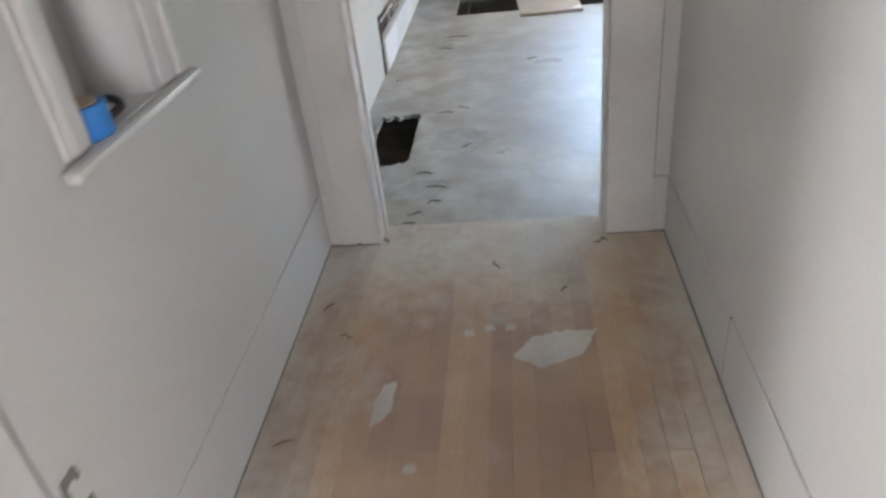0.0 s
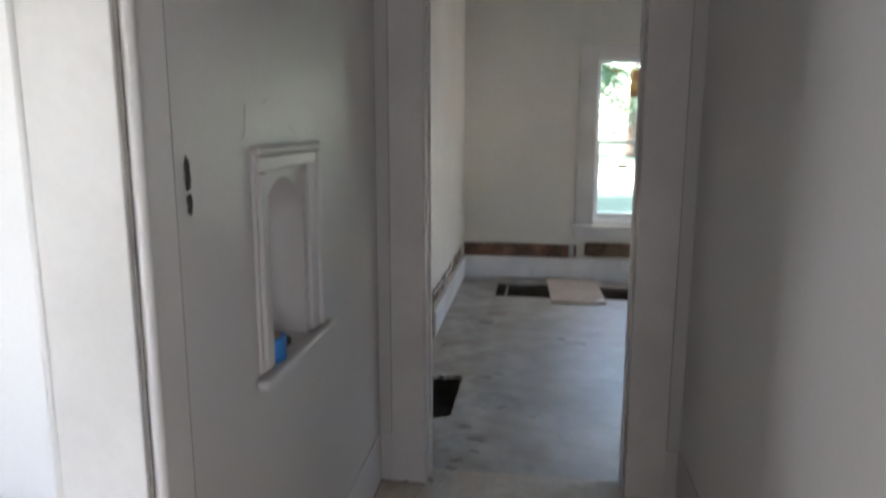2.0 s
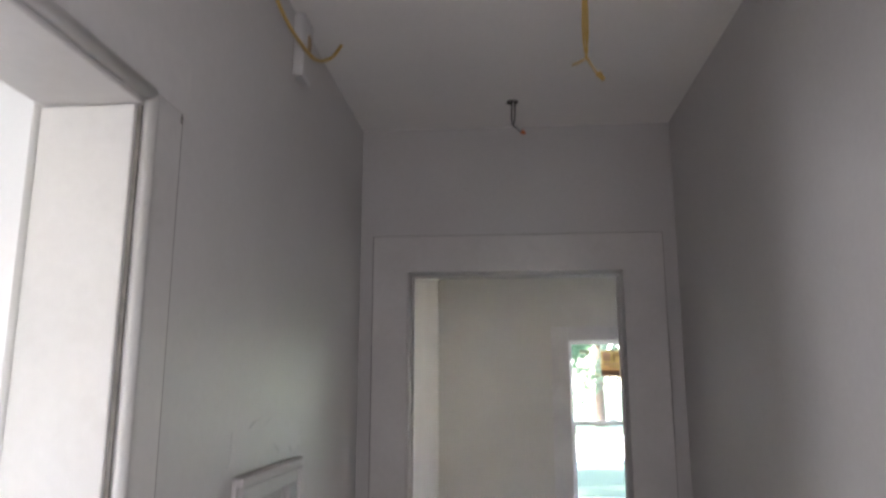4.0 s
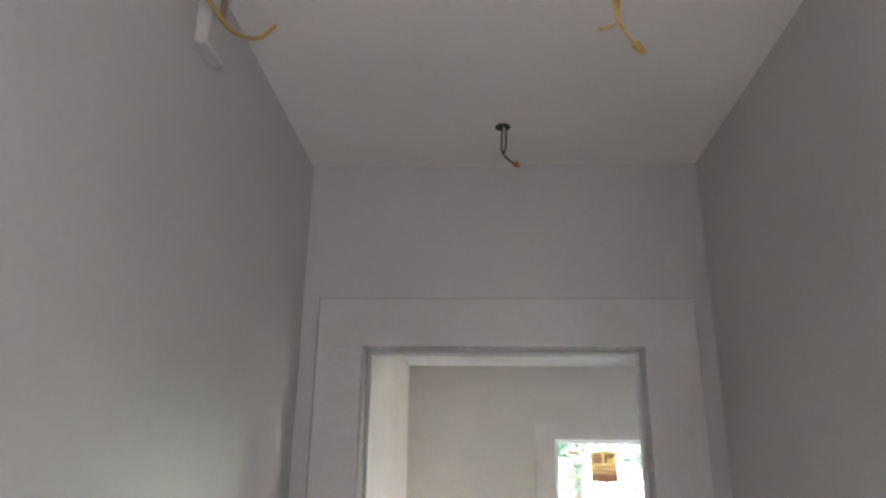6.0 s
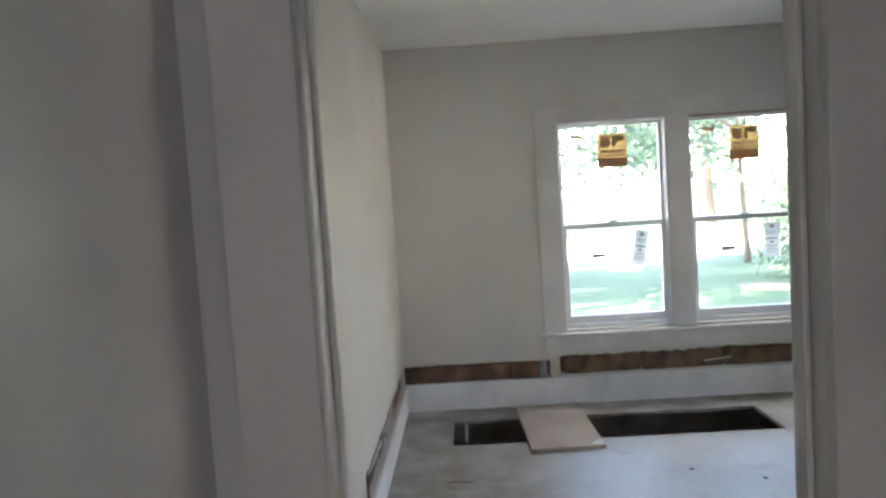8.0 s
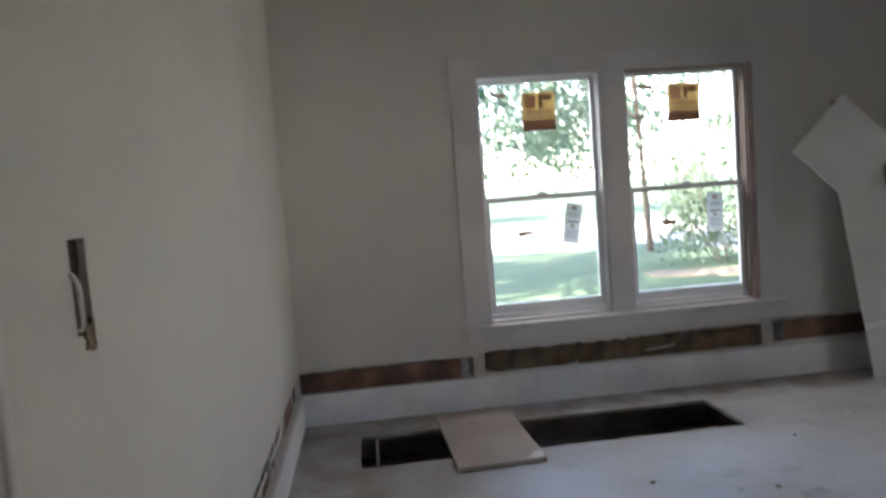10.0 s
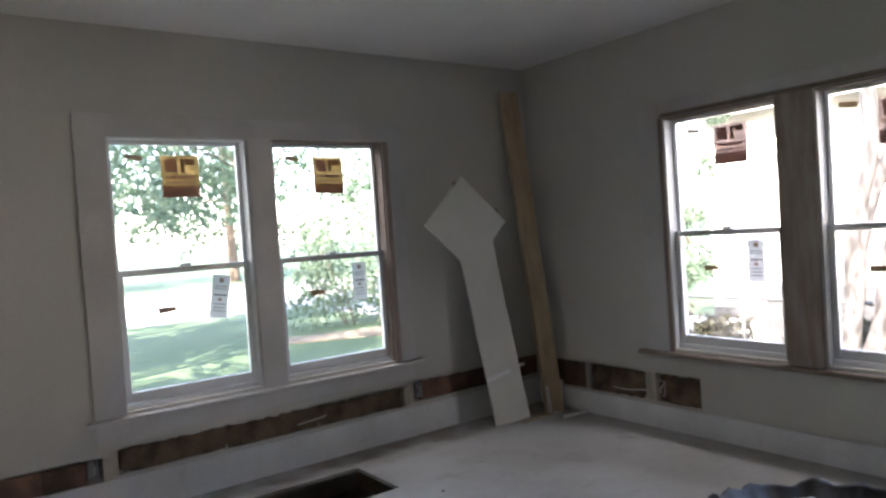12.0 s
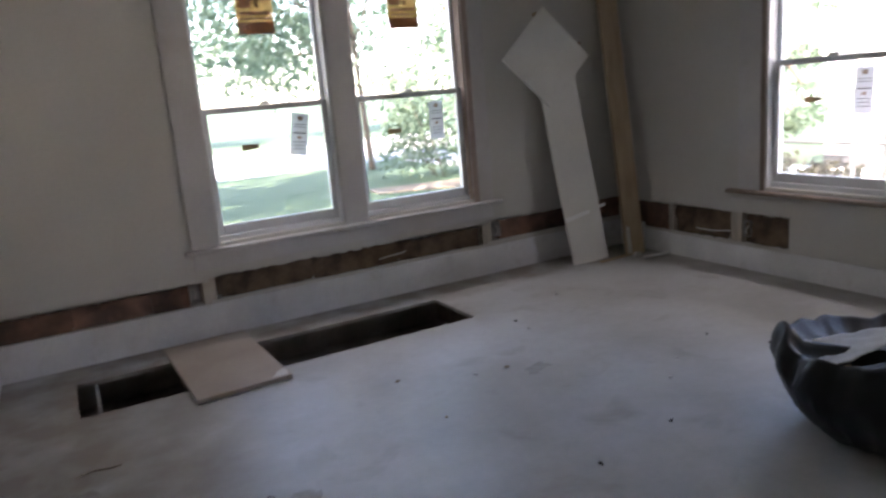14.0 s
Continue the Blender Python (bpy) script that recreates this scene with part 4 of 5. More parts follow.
part("end_fleck", ragged([(-0.066, 0.0), (-0.03, 0.0), (-0.034, 0.20), (-0.062, 0.22)], 0.0008, 0.004, 5, 19, lambda u, v, w: (u, -0.0003 - w, v)), M["gypsum"], lb, "pale plaster smear at the foot")


def debris(name, place, pts, thick, material, label, seed, category="debris"):
    ob = part(name, ragged(pts, thick, 0.006, 5, seed), M[material])
    ob.matrix_world = place
    return tagged(ob, label=label, category=category)


pc = part("pipe_offcut", tube([(0, 0, 0.012), (0.20, -0.03, 0.012), (0.22, -0.03, 0.012)], 0.011, 10), M["cable_w"])
pc.matrix_world = pose(3.72, 3.46, 0)
tagged(pc, label="short white pipe offcut lying on the floor", category="pipe")
debris("plaster_chunk", pose(3.72, 3.53, 0.0), [(0, 0), (0.06, 0.01), (0.05, 0.05), (0.01, 0.04)], 0.025, "gypsum", "small broken chunk of white plaster", 51)
debris("wood_strip", pose(3.45, 3.58, 0.0, 0, 0, 4), [(0, 0), (0.40, 0.0), (0.40, 0.03), (0, 0.03)], 0.012, "lumber", "thin wooden strip on the floor by the wall", 52)
wp = part("white_post", box((-0.022, -0.02, 0), (0.022, 0.02, 0.21), 0.004), M["cable_w"])
wp.matrix_world = pose(3.91, 3.70, 0, 6, 4, 20)
tagged(wp, label="short white trim piece propped in the corner", category="trim piece")
rnd = random.Random(7)
for k in range(16):
    x, y = rnd.uniform(1.3, 3.6), rnd.uniform(1.3, 3.3)
    if TR[0] - 0.1 < x < TR[1] + 0.1 and y > TR[2] - 0.1:
        y -= 0.8
    s = rnd.uniform(0.005, 0.012)
    debris("floor_crumb", pose(x, y, 0.0, 0, 0, rnd.uniform(0, 360)), [(0, 0), (s * 1.8, 0), (s * 1.6, s * 0.6), (0.1 * s, s * 0.7)], 0.006, ("gap", "gypsum", "card")[k % 3], "tiny crumb of building rubble on the floor", 60 + k)


def splinter(x, y, length, turn, seed, material="joist"):
    rn = random.Random(seed)
    b = tube(curve_pts([(0, 0, 0.004), (length * 0.4, rn.uniform(-0.01, 0.01), 0.009), (length * 0.75, rn.uniform(-0.016, 0.016), 0.006), (length, rn.uniform(-0.01, 0.01), 0.004)], 4), [0.001 + 0.002 * math.sin(math.pi * (k + 0.5) / 13) for k in range(13)], 6)
    o = part("wood_splinter", b, M[material])
    o.matrix_world = pose(x, y, 0, 0, 0, turn)
    tagged(o, label="dark curled wood splinter on the dusty floor", category="splinter", group="splinters on the floor")


for k, (x, y, ln, a) in enumerate(((0.07, 0.53, 0.07, 10), (0.12, 0.41, 0.09, -15), (0.14, 0.26, 0.06, 20), (0.07, 0.18, 0.06, 0), (0.06, 0.12, 0.05, -10), (0.25, 0.78, 0.06, 40), (0.10, 1.22, 0.09, 5), (0.20, 1.28, 0.07, -8),
                                   (0.58, 2.0, 0.06, 10), (0.02, 2.35, 0.10, 4), (0.05, 2.6, 0.16, 2), (-0.18, 1.75, 0.05, 60), (0.43, -0.22, 0.05, 120), (-0.10, -0.03, 0.05, 10), (-0.13, -0.42, 0.05, 70), (-0.14, -0.98, 0.06, 30),
                                   (0.75, -0.08, 0.05, 15), (0.62, -0.36, 0.03, 40), (-0.05, -0.55, 0.04, 5), (0.02, -0.03, 0.04, 88))):
    splinter(x, y, ln, a, 300 + k)


for k, (x, y, pts) in enumerate(((0.10, 0.78, [(0, 0), (0.22, -0.02), (0.30, 0.10), (0.20, 0.24), (0.03, 0.20)]), (0.42, 0.70, [(0, 0), (0.06, 0.01), (0.05, 0.05), (0.01, 0.04)]), (-0.02, 0.30, [(0, 0), (0.20, 0.02), (0.26, 0.14), (0.08, 0.20)]),
                                (0.62, 1.92, [(0, 0), (0.16, 0.01), (0.14, 0.07), (0.02, 0.06)]), (0.0, 2.25, [(0, 0), (0.18, 0.02), (0.10, 0.22), (-0.06, 0.20)]), (1.9, 2.3, [(0, 0), (0.16, 0.03), (0.12, 0.10), (0.02, 0.08)]))):
    o = part("dirt_smudge", ragged(pts, 0.0012, 0.018, 6, 140 + k), M["smudge"])
    o.matrix_world = pose(x, y, 0.0006)
    tagged(o, label="faint brown dirt smudge trodden into the floor", category="dirt", group="dirt smudges")
structure("wall_gap", ragged([(1.90, 0.0), (1.975, 0.0), (1.975, SLOT1), (1.915, SLOT1 - 0.01)], 0.003, 0.008, 7, 77, lambda u, v, w: (BL + 0.0005 + w, u, v)), M["lath"], "dark torn gap where the baseboard ends", "gap")


def bin_bag():
    th = empty("rubbish_bag", pose(2.61, 1.10, 0), label="full black plastic rubbish bag, open, with white paper inside", category="rubbish bag")
    bm = bmesh.new()
    rings = []
    prof = [(0.0, 0.22), (0.01, 0.27), (0.06, 0.335), (0.12, 0.39), (0.18, 0.43), (0.235, 0.45), (0.285, 0.44), (0.312, 0.425), (0.32, 0.41), (0.312, 0.395), (0.27, 0.35), (0.25, 0.15), (0.245, 0.02)]
    n = 96
    rnd = random.Random(4)
    planes = [(rnd.uniform(0, math.tau), rnd.uniform(0.80, 1.0)) for _ in range(11)]
    for i, (z, r) in enumerate(prof):
        ring = []
        for k in range(n):
            a = k * math.tau / n
            # flat panels between stretched folds
            lim = min([q / max(0.25, math.cos(a - b)) for b, q in planes] + [1.12])
            crease = abs(noise.noise(Vector((math.cos(a) * 3.4, math.sin(a) * 3.4, z * 5.0)))) + 0.5 * abs(noise.noise(Vector((math.cos(a) * 8, math.sin(a) * 8, z * 9.0))))
            rr = r * (0.55 + 0.45 * lim) * (1.04 - 0.13 * crease)
            lift = 0.065 * math.exp(-((a - 2.3) / 0.20) ** 2) + 0.05 * math.exp(-((a - 5.1) / 0.5) ** 2) + 0.035 * math.exp(-((a - 3.7) / 0.7) ** 2) - 0.03 * math.exp(-(min(abs(a - 0.5), abs(a - 6.78)) / 0.8) ** 2)
            zz = z + (lift + 0.028 * noise.noise(Vector((math.cos(a) * 4 + 9, math.sin(a) * 4, 0)))) * min(1.0, max(0.0, (z - 0.12) / 0.2))
            ring.append(bm.verts.new((math.cos(a) * rr, math.sin(a) * rr * 0.92, max(0.0, zz))))
        rings.append(ring)
    for a, b in zip(rings, rings[1:]):
        for k in range(n):
            bm.faces.new([a[k], a[(k + 1) % n], b[(k + 1) % n], b[k]]).smooth = True
    bm.faces.new(rings[0][::-1])
    bm.faces.new(rings[-1])
    part("bag", bm, M["bag"], th)
    for k, (x, y, z, w, h, tilt, rot, mm) in enumerate(((-0.10, 0.12, 0.296, 0.34, 0.20, -12, -28, "paper"), (0.14, -0.06, 0.248, 0.34, 0.28, 8, 30, "bag"), (-0.12, -0.10, 0.240, 0.32, 0.22, 6, 50, "bag"), (-0.24, 0.03, 0.268, 0.12, 0.09, 9, 70, "card"))):
        bm = bmesh.new()
        nx, ny = 18, 14
        amp = 0.014 if mm != "bag" else 0.035
        g = [[bm.verts.new((w * (i / nx - 0.5), h * (j / ny - 0.5) * (1 - 0.55 * i / nx if mm == "paper" else 1), amp * noise.fractal(Vector((w * i / nx * 11 + k * 7, h * j / ny * 11, k)), 0.9, 2.0, 3))) for j in range(ny + 1)] for i in range(nx + 1)]
        for i in range(nx):
            for j in range(ny):
                bm.faces.new([g[i][j], g[i + 1][j], g[i + 1][j + 1], g[i][j + 1]])
        geo = bmesh.ops.extrude_face_region(bm, geom=bm.faces[:])
        bmesh.ops.translate(bm, vec=(0, 0, 0.004), verts=[v for v in geo["geom"] if isinstance(v, bmesh.types.BMVert)])
        for f in bm.faces:
            f.smooth = True
        o = part("paper" if mm != "bag" else "loose_plastic", bm, M[mm], th, "crumpled white sheet" if mm == "paper" else "")
        o.matrix_local = pose(x, y, z, 7, tilt, rot)


bin_bag()


# niche in the hall wall
def niche():
    y0, y1, z0, z1 = -1.145, -0.862, 0.88, 1.375
    nb = structure_empty("niche", "arched wall niche in a moulded white frame with a ledge", "niche")
    part("back", box((HL - LT + 0.002, y0, z0), (HL - 0.150, y1, z1)), M["wall"], nb)
    c, r, spring = (y0 + y1) / 2, (y1 - y0) / 2 - 0.005, 1.205
    bm = bmesh.new()
    n = 20
    arch = [(c - r, z0)] + [(c - r * math.cos(k * math.pi / n), spring + r * math.sin(k * math.pi / n)) for k in range(n + 1)] + [(c + r, z0)]
    outer = [(y0, z0)] + [(y0 + (y1 - y0) * k / n, z1 - 0.012) for k in range(n + 1)] + [(y1, z0)]
    rows = {}
    for nm, line in (("a", arch), ("o", outer)):
        for w, x in (("f", HL - 0.006), ("b", HL - 0.149)):
            rows[nm + w] = [bm.verts.new((x, y, z)) for y, z in line]
    for k in range(len(arch) - 1):
        bm.faces.new([rows["af"][k], rows["af"][k + 1], rows["of"][k + 1], rows["of"][k]])
        bm.faces.new([rows["af"][k + 1], rows["af"][k], rows["ab"][k], rows["ab"][k + 1]]).smooth = True
    bmesh.ops.recalc_face_normals(bm, faces=bm.faces[:])
    part("arch", bm, M["wall"], nb)
    trim_box("frame_side", (HL, -1.195, 0.905), (HL + 0.016, -1.148, 1.363), nb, "wall", 0.005)
    trim_box("frame_side", (HL, -0.862, 0.905), (HL + 0.016, -0.80, 1.363), nb, "wall", 0.005)
    trim_box("frame_head", (HL, -1.195, 1.364), (HL + 0.018, -0.80, 1.400), nb, "wall", 0.006)
    trim_box("frame_bead", (HL, -1.212, 0.905), (HL + 0.009, -1.196, 1.418), nb, "trim", 0.003)
    trim_box("frame_bead", (HL, -0.799, 0.905), (HL + 0.024, -0.765, 1.4), nb, "trim", 0.006)
    trim_box("frame_bead", (HL, -1.212, 1.401), (HL + 0.024, -0.765, 1.421), nb, "trim", 0.006)
    trim_box("ledge", (HL - 0.148, y0 + 0.001, 0.876), (HL + 0.002, y1 - 0.001, 0.896), nb, "trim", 0.002)
    trim_box("ledge_nose", (HL + 0.002, -1.240, 0.874), (HL + 0.036, -0.715, 0.899), nb, "wall", 0.010, "rounded ledge edge")


niche()
tr = empty("tape_roll", pose(HL - 0.03, -1.085, 0.897, 0, 0, 10), label="roll of blue masking tape standing on the niche ledge", category="tape roll")
bm = bmesh.new()
rings = [[bm.verts.new((math.cos(k * math.tau / 32) * r, math.sin(k * math.tau / 32) * r, z)) for k in range(32)] for r, z in ((0.045, 0), (0.047, 0.003), (0.047, 0.055), (0.045, 0.058), (0.033, 0.058), (0.033, 0))]
for a, b in zip(rings, rings[1:] + rings[:1]):
    for k in range(32):
        bm.faces.new([a[k], a[(k + 1) % 32], b[(k + 1) % 32], b[k]]).smooth = True
part("tape", bm, M["blue"], tr)
part("core", tube([(0, 0, 0.004), (0, 0, 0.062)], 0.0325, 24), M["card"], tr, "brown cardboard core")
nl = part("metal_clip", tube(curve_pts([(0, 0, 0.01), (0.03, 0.02, 0.03), (0.06, 0.01, 0.02), (0.05, -0.02, 0.01)]), 0.008), M["gap"])
nl.matrix_world = pose(HL - 0.07, -1.0, 0.897)
tagged(nl, label="small dark metal clip on the niche ledge", category="clip")

# hall wall holes and wires
def torn_hole(name, y, z, pts, seed, label):
    # flat piece on the uncut wall; the hole's darkness is its colour
    o = part(name, ragged(pts, 0.002, 0.0022, 5, seed, lambda u, v, w: (w, u, v)), M["hole_dark"])
    o.matrix_world = pose(HL + 0.0005, y, z)
    tagged(o, label=label, category="wall hole", kind="structure")


torn_hole("switch_hole", -1.491, 1.382, [(-0.007, -0.026), (0.008, -0.026), (0.010, -0.004), (0.006, 0.024), (-0.004, 0.036), (-0.011, 0.010)], 31, "ragged dark cut-out for a missing switch")
torn_hole("switch_hole", -1.489, 1.331, [(-0.007, -0.018), (0.004, -0.022), (0.010, -0.003), (0.007, 0.017), (-0.008, 0.016)], 33, "ragged dark cut-out for a missing switch")
o = part("outlet_hole", ragged([(-0.020, -0.055), (0.004, -0.058), (0.022, -0.048), (0.026, -0.022), (0.014, -0.018), (0.004, -0.036), (-0.010, -0.034), (-0.012, 0.030), (0.004, 0.036), (0.016, 0.022), (0.026, 0.030), (0.016, 0.054), (-0.018, 0.052), (-0.026, 0.0)], 0.002, 0.003, 3, 35, lambda u, v, w: (w, u, v)), M["crack"])
o.matrix_world = pose(HL + 0.0005, -1.495, 0.465)
tagged(o, label="ragged dark crescent cut round a missing outlet", category="wall hole", kind="structure")


def hanging_wires(name, x, y, drop, colour, label):
    th = empty(name, pose(x, y, CEIL), label=label, category="wires")
    # thin disc under an uncut ceiling, coloured dark as a hole's shade
    part("ceiling_hole", tube([(0, 0, -0.0015), (0, 0, 0.003)], 0.014 if colour == "cable_y" else 0.022, 16), M["gap"], th, "dark round hole")
    for k, (dx, dy) in enumerate(((0.03, 0.01), (-0.035, -0.02), (0.012, 0.0))):
        part("wire", tube(curve_pts([(0.004 * k, 0, -0.001), (0.006 * k - 0.004, 0, -drop * 0.5), (0.002, 0, -drop * 0.8), (dx, dy, -drop * (1.0 - 0.06 * k))]), 0.0028), M[colour if k != 1 or colour != "cable_k" else "cable_w"], th)
    o = part("wire_nut", tube([(0.03, 0.01, -drop * 0.98), (0.045, 0.012, -drop * 1.06)], [0.009, 0.005], 10), M["nut" if colour == "cable_k" else "cable_y"], th, "plastic wire nut")


hanging_wires("ceiling_wires", 0.40, -0.25, 0.11, "cable_k", "dark wires with an orange nut hanging from a ceiling hole")
hanging_wires("ceiling_cable", 0.575, -0.98, 0.235, "cable_y", "yellow cable ends hanging from the hall ceiling")
lbx = empty("chime_box", pose(HL, -0.90, 2.53), label="small white box with a yellow cable high on the wall", category="junction box")
part("box", box((0, -0.045, -0.11), (0.03, 0.045, 0.07), 0.006), M["wall"], lbx)
part("knob", box((0.03, -0.012, -0.02), (0.036, 0.012, 0.02), 0.002), M["card"], lbx)
part("cable", tube(curve_pts([(0.03, -0.40, 0.078), (0.03, -0.34, 0.0), (0.035, -0.22, -0.045), (0.040, -0.08, -0.05), (0.044, 0.04, -0.03), (0.06, 0.13, 0.02), (0.08, 0.17, 0.079)]), 0.005), M["cable_y"], lbx, "looped yellow cable")

# plaster patches on the hall floor
def patch(pts, seed, z=0.001):
    o = part("plaster_splash", ragged(pts, 0.0016, 0.005, 7, seed), M["splash"])
    o.matrix_world = pose(0, 0, z)
    tagged(o, label="dried white plaster splash on the hall floor", category="plaster splash", group="plaster splashes")


patch([(0.47, -0.66), (0.55, -0.71), (0.66, -0.66), (0.71, -0.55), (0.62, -0.55), (0.52, -0.58)], 81)
patch([(0.10, -0.92), (0.15, -0.86), (0.15, -0.75), (0.12, -0.76), (0.10, -0.82)], 82)
for k, (x, y) in enumerate(((0.34, -0.55), (0.40, -0.53), (0.46, -0.53), (0.16, -1.18), (0.22, -1.05), (0.6, 0.05))):
    patch([(x - 0.015, y - 0.012), (x + 0.018, y - 0.01), (x + 0.012, y + 0.016), (x - 0.012, y + 0.012)], 83 + k)


def smear(name, place, pts, thick, material, label, seed, rough=0.012):
    """A thin trowelled patch on a wall, local x along the wall, z up, y out of it."""
    o = part(name, ragged(pts, thick, rough, 8, seed, lambda u, v, w: (u, -w, v)), M[material])
    o.matrix_world = place
    tagged(o, label=label, category="plaster patch", kind="structure")


smear("plaster_patch", pose(HL, -1.24, 1.44, 0, 0, 90), [(0.0, 0.0), (0.26, 0.02), (0.50, 0.0), (0.49, 0.065), (0.25, 0.09), (0.03, 0.07)], 0.0016, "wall", "trowelled plaster repair above the niche", 5)

# side room clutter
fl = empty("flue_pipe", pose(-1.75, -0.76, 0.095), label="galvanised round flue pipe lying on the floor", category="pipe")
bm = bmesh.new()
rings = []
for x, r in ((-0.6, 0.094), (-0.595, 0.096), (0.0, 0.096), (0.005, 0.099), (0.03, 0.099), (0.035, 0.096), (0.75, 0.096), (0.755, 0.094), (0.755, 0.091), (-0.6, 0.091)):
    rings.append([bm.verts.new((x, math.cos(k * math.tau / 32) * r, math.sin(k * math.tau / 32) * r)) for k in range(32)])
for a, b in zip(rings, rings[1:] + rings[:1]):
    for k in range(32):
        bm.faces.new([a[k], a[(k + 1) % 32], b[(k + 1) % 32], b[k]]).smooth = True
bmesh.ops.recalc_face_normals(bm, faces=bm.faces[:])
part("tube", bm, M["galv"], fl)
part("seam", box((-0.59, -0.012, 0.0955), (0.74, 0.012, 0.099), 0.001), M["galv"], fl)
debris("grey_strip", pose(-1.95, -1.10, 0.0, 0, 0, 24), [(0, 0), (0.9, 0.0), (0.9, 0.03), (0, 0.03)], 0.015, "grey", "long grey plastic strip on the littered floor", 91)
debris("red_strip", pose(-1.85, -1.34, 0.0, 0, 0, 36), [(0, 0), (0.95, 0.0), (0.95, 0.018), (0, 0.018)], 0.012, "red", "long red plastic strip on the littered floor", 92)
debris("drywall_scrap", pose(-1.10, -1.10, 0.0, 3, 4, 44), [(0, 0), (0.42, 0.02), (0.40, 0.26), (0.05, 0.22)], 0.0125, "drywall", "broken white drywall scrap lying on rubble", 93)
debris("drywall_scrap", pose(-0.82, -1.55, 0.0, -3, 4, 60), [(0, 0), (0.3, 0.02), (0.28, 0.2), (0.03, 0.22)], 0.0125, "drywall", "broken white drywall scrap lying on rubble", 94)
debris("drywall_scrap", pose(-1.62, -1.62, 0.0, 2, -3, 10), [(0, 0), (0.36, 0.0), (0.30, 0.24), (0.02, 0.2)], 0.0125, "drywall", "broken white drywall scrap lying on rubble", 95)
pw = part("short_pipe", tube([(-1.12, -1.05, 0.05), (-0.94, -0.84, 0.055)], 0.013, 10), M["grey"])
tagged(pw, label="short grey pipe lying on drywall scraps", category="pipe")
for k, (x, y, s, mm) in enumerate(((-1.36, -1.16, 0.26, "grey"), (-1.18, -1.30, 0.26, "paper"), (-0.96, -1.27, 0.24, "grey"), (-1.55, -1.32, 0.26, "paper"), (-1.32, -1.48, 0.28, "grey"), (-1.70, -1.02, 0.2, "paper"), (-1.05, -1.52, 0.26, "grey"))):
    bm = bmesh.new()
    n = 12
    g = []
    for i in range(n + 1):
        g.append([])
        for j in range(n + 1):
            u, v = i / n - 0.5, j / n - 0.5
            d = max(0.0, 1 - 4 * (u * u + v * v))
            g[-1].append(bm.verts.new((s * u * 1.2, s * v, 0.004 + d * (0.08 + 0.07 * noise.fractal(Vector((u * 6 + k * 5, v * 6, k)), 0.8, 2.0, 4)))))
    for i in range(n):
        for j in range(n):
            bm.faces.new([g[i][j], g[i + 1][j], g[i + 1][j + 1], g[i][j + 1]])
    bm.faces.new([g[0][0], g[0][n], g[n][n], g[n][0]])
    o = part("crumpled_sheet", bm, M[mm])
    o.matrix_world = pose(x, y, 0, 0, 0, 37 * k)
    tagged(o, label="crumpled grey plastic sheet on the floor" if mm == "grey" else "crumpled white wrapping on the floor", category="plastic sheet", group="crumpled sheets")

# ---- outside ----
FAR = 400
bm2 = grid_slab([-FAR, SR_W - 0.15, BR + 0.15, FAR], [-FAR, HB - 0.15, BF + 0.15, FAR], GROUND - 0.05, GROUND, [], lambda u, w, z: (u, z, w))
structure("ground", bm2, M["grass"], "sunlit green lawn around the house", "lawn")


def leaves(count, size, where, seed):
    """Loose leaves as small bent quads; where() gives a place."""
    rnd = random.Random(seed)
    co, fa = [], []
    for _ in range(count):
        c = Vector(where(rnd))
        a = Vector((rnd.gauss(0, 1), rnd.gauss(0, 1), rnd.gauss(0, 0.7))).normalized()
        b = a.orthogonal().normalized()
        b.rotate(Matrix.Rotation(rnd.uniform(0, math.tau), 3, a))
        w = b.cross(a)
        k = size * rnd.uniform(0.6, 1.4)
        i = len(co)
        co += [c - b * k, c + w * k * 0.45 + a * k * 0.12, c + b * k, c - w * k * 0.45 + a * k * 0.12]
        fa += [(i, i + 1, i + 2), (i, i + 2, i + 3)]
    bm = bmesh.new()
    vv = [bm.verts.new(c) for c in co]
    for f in fa:
        bm.faces.new([vv[j] for j in f])
    return bm


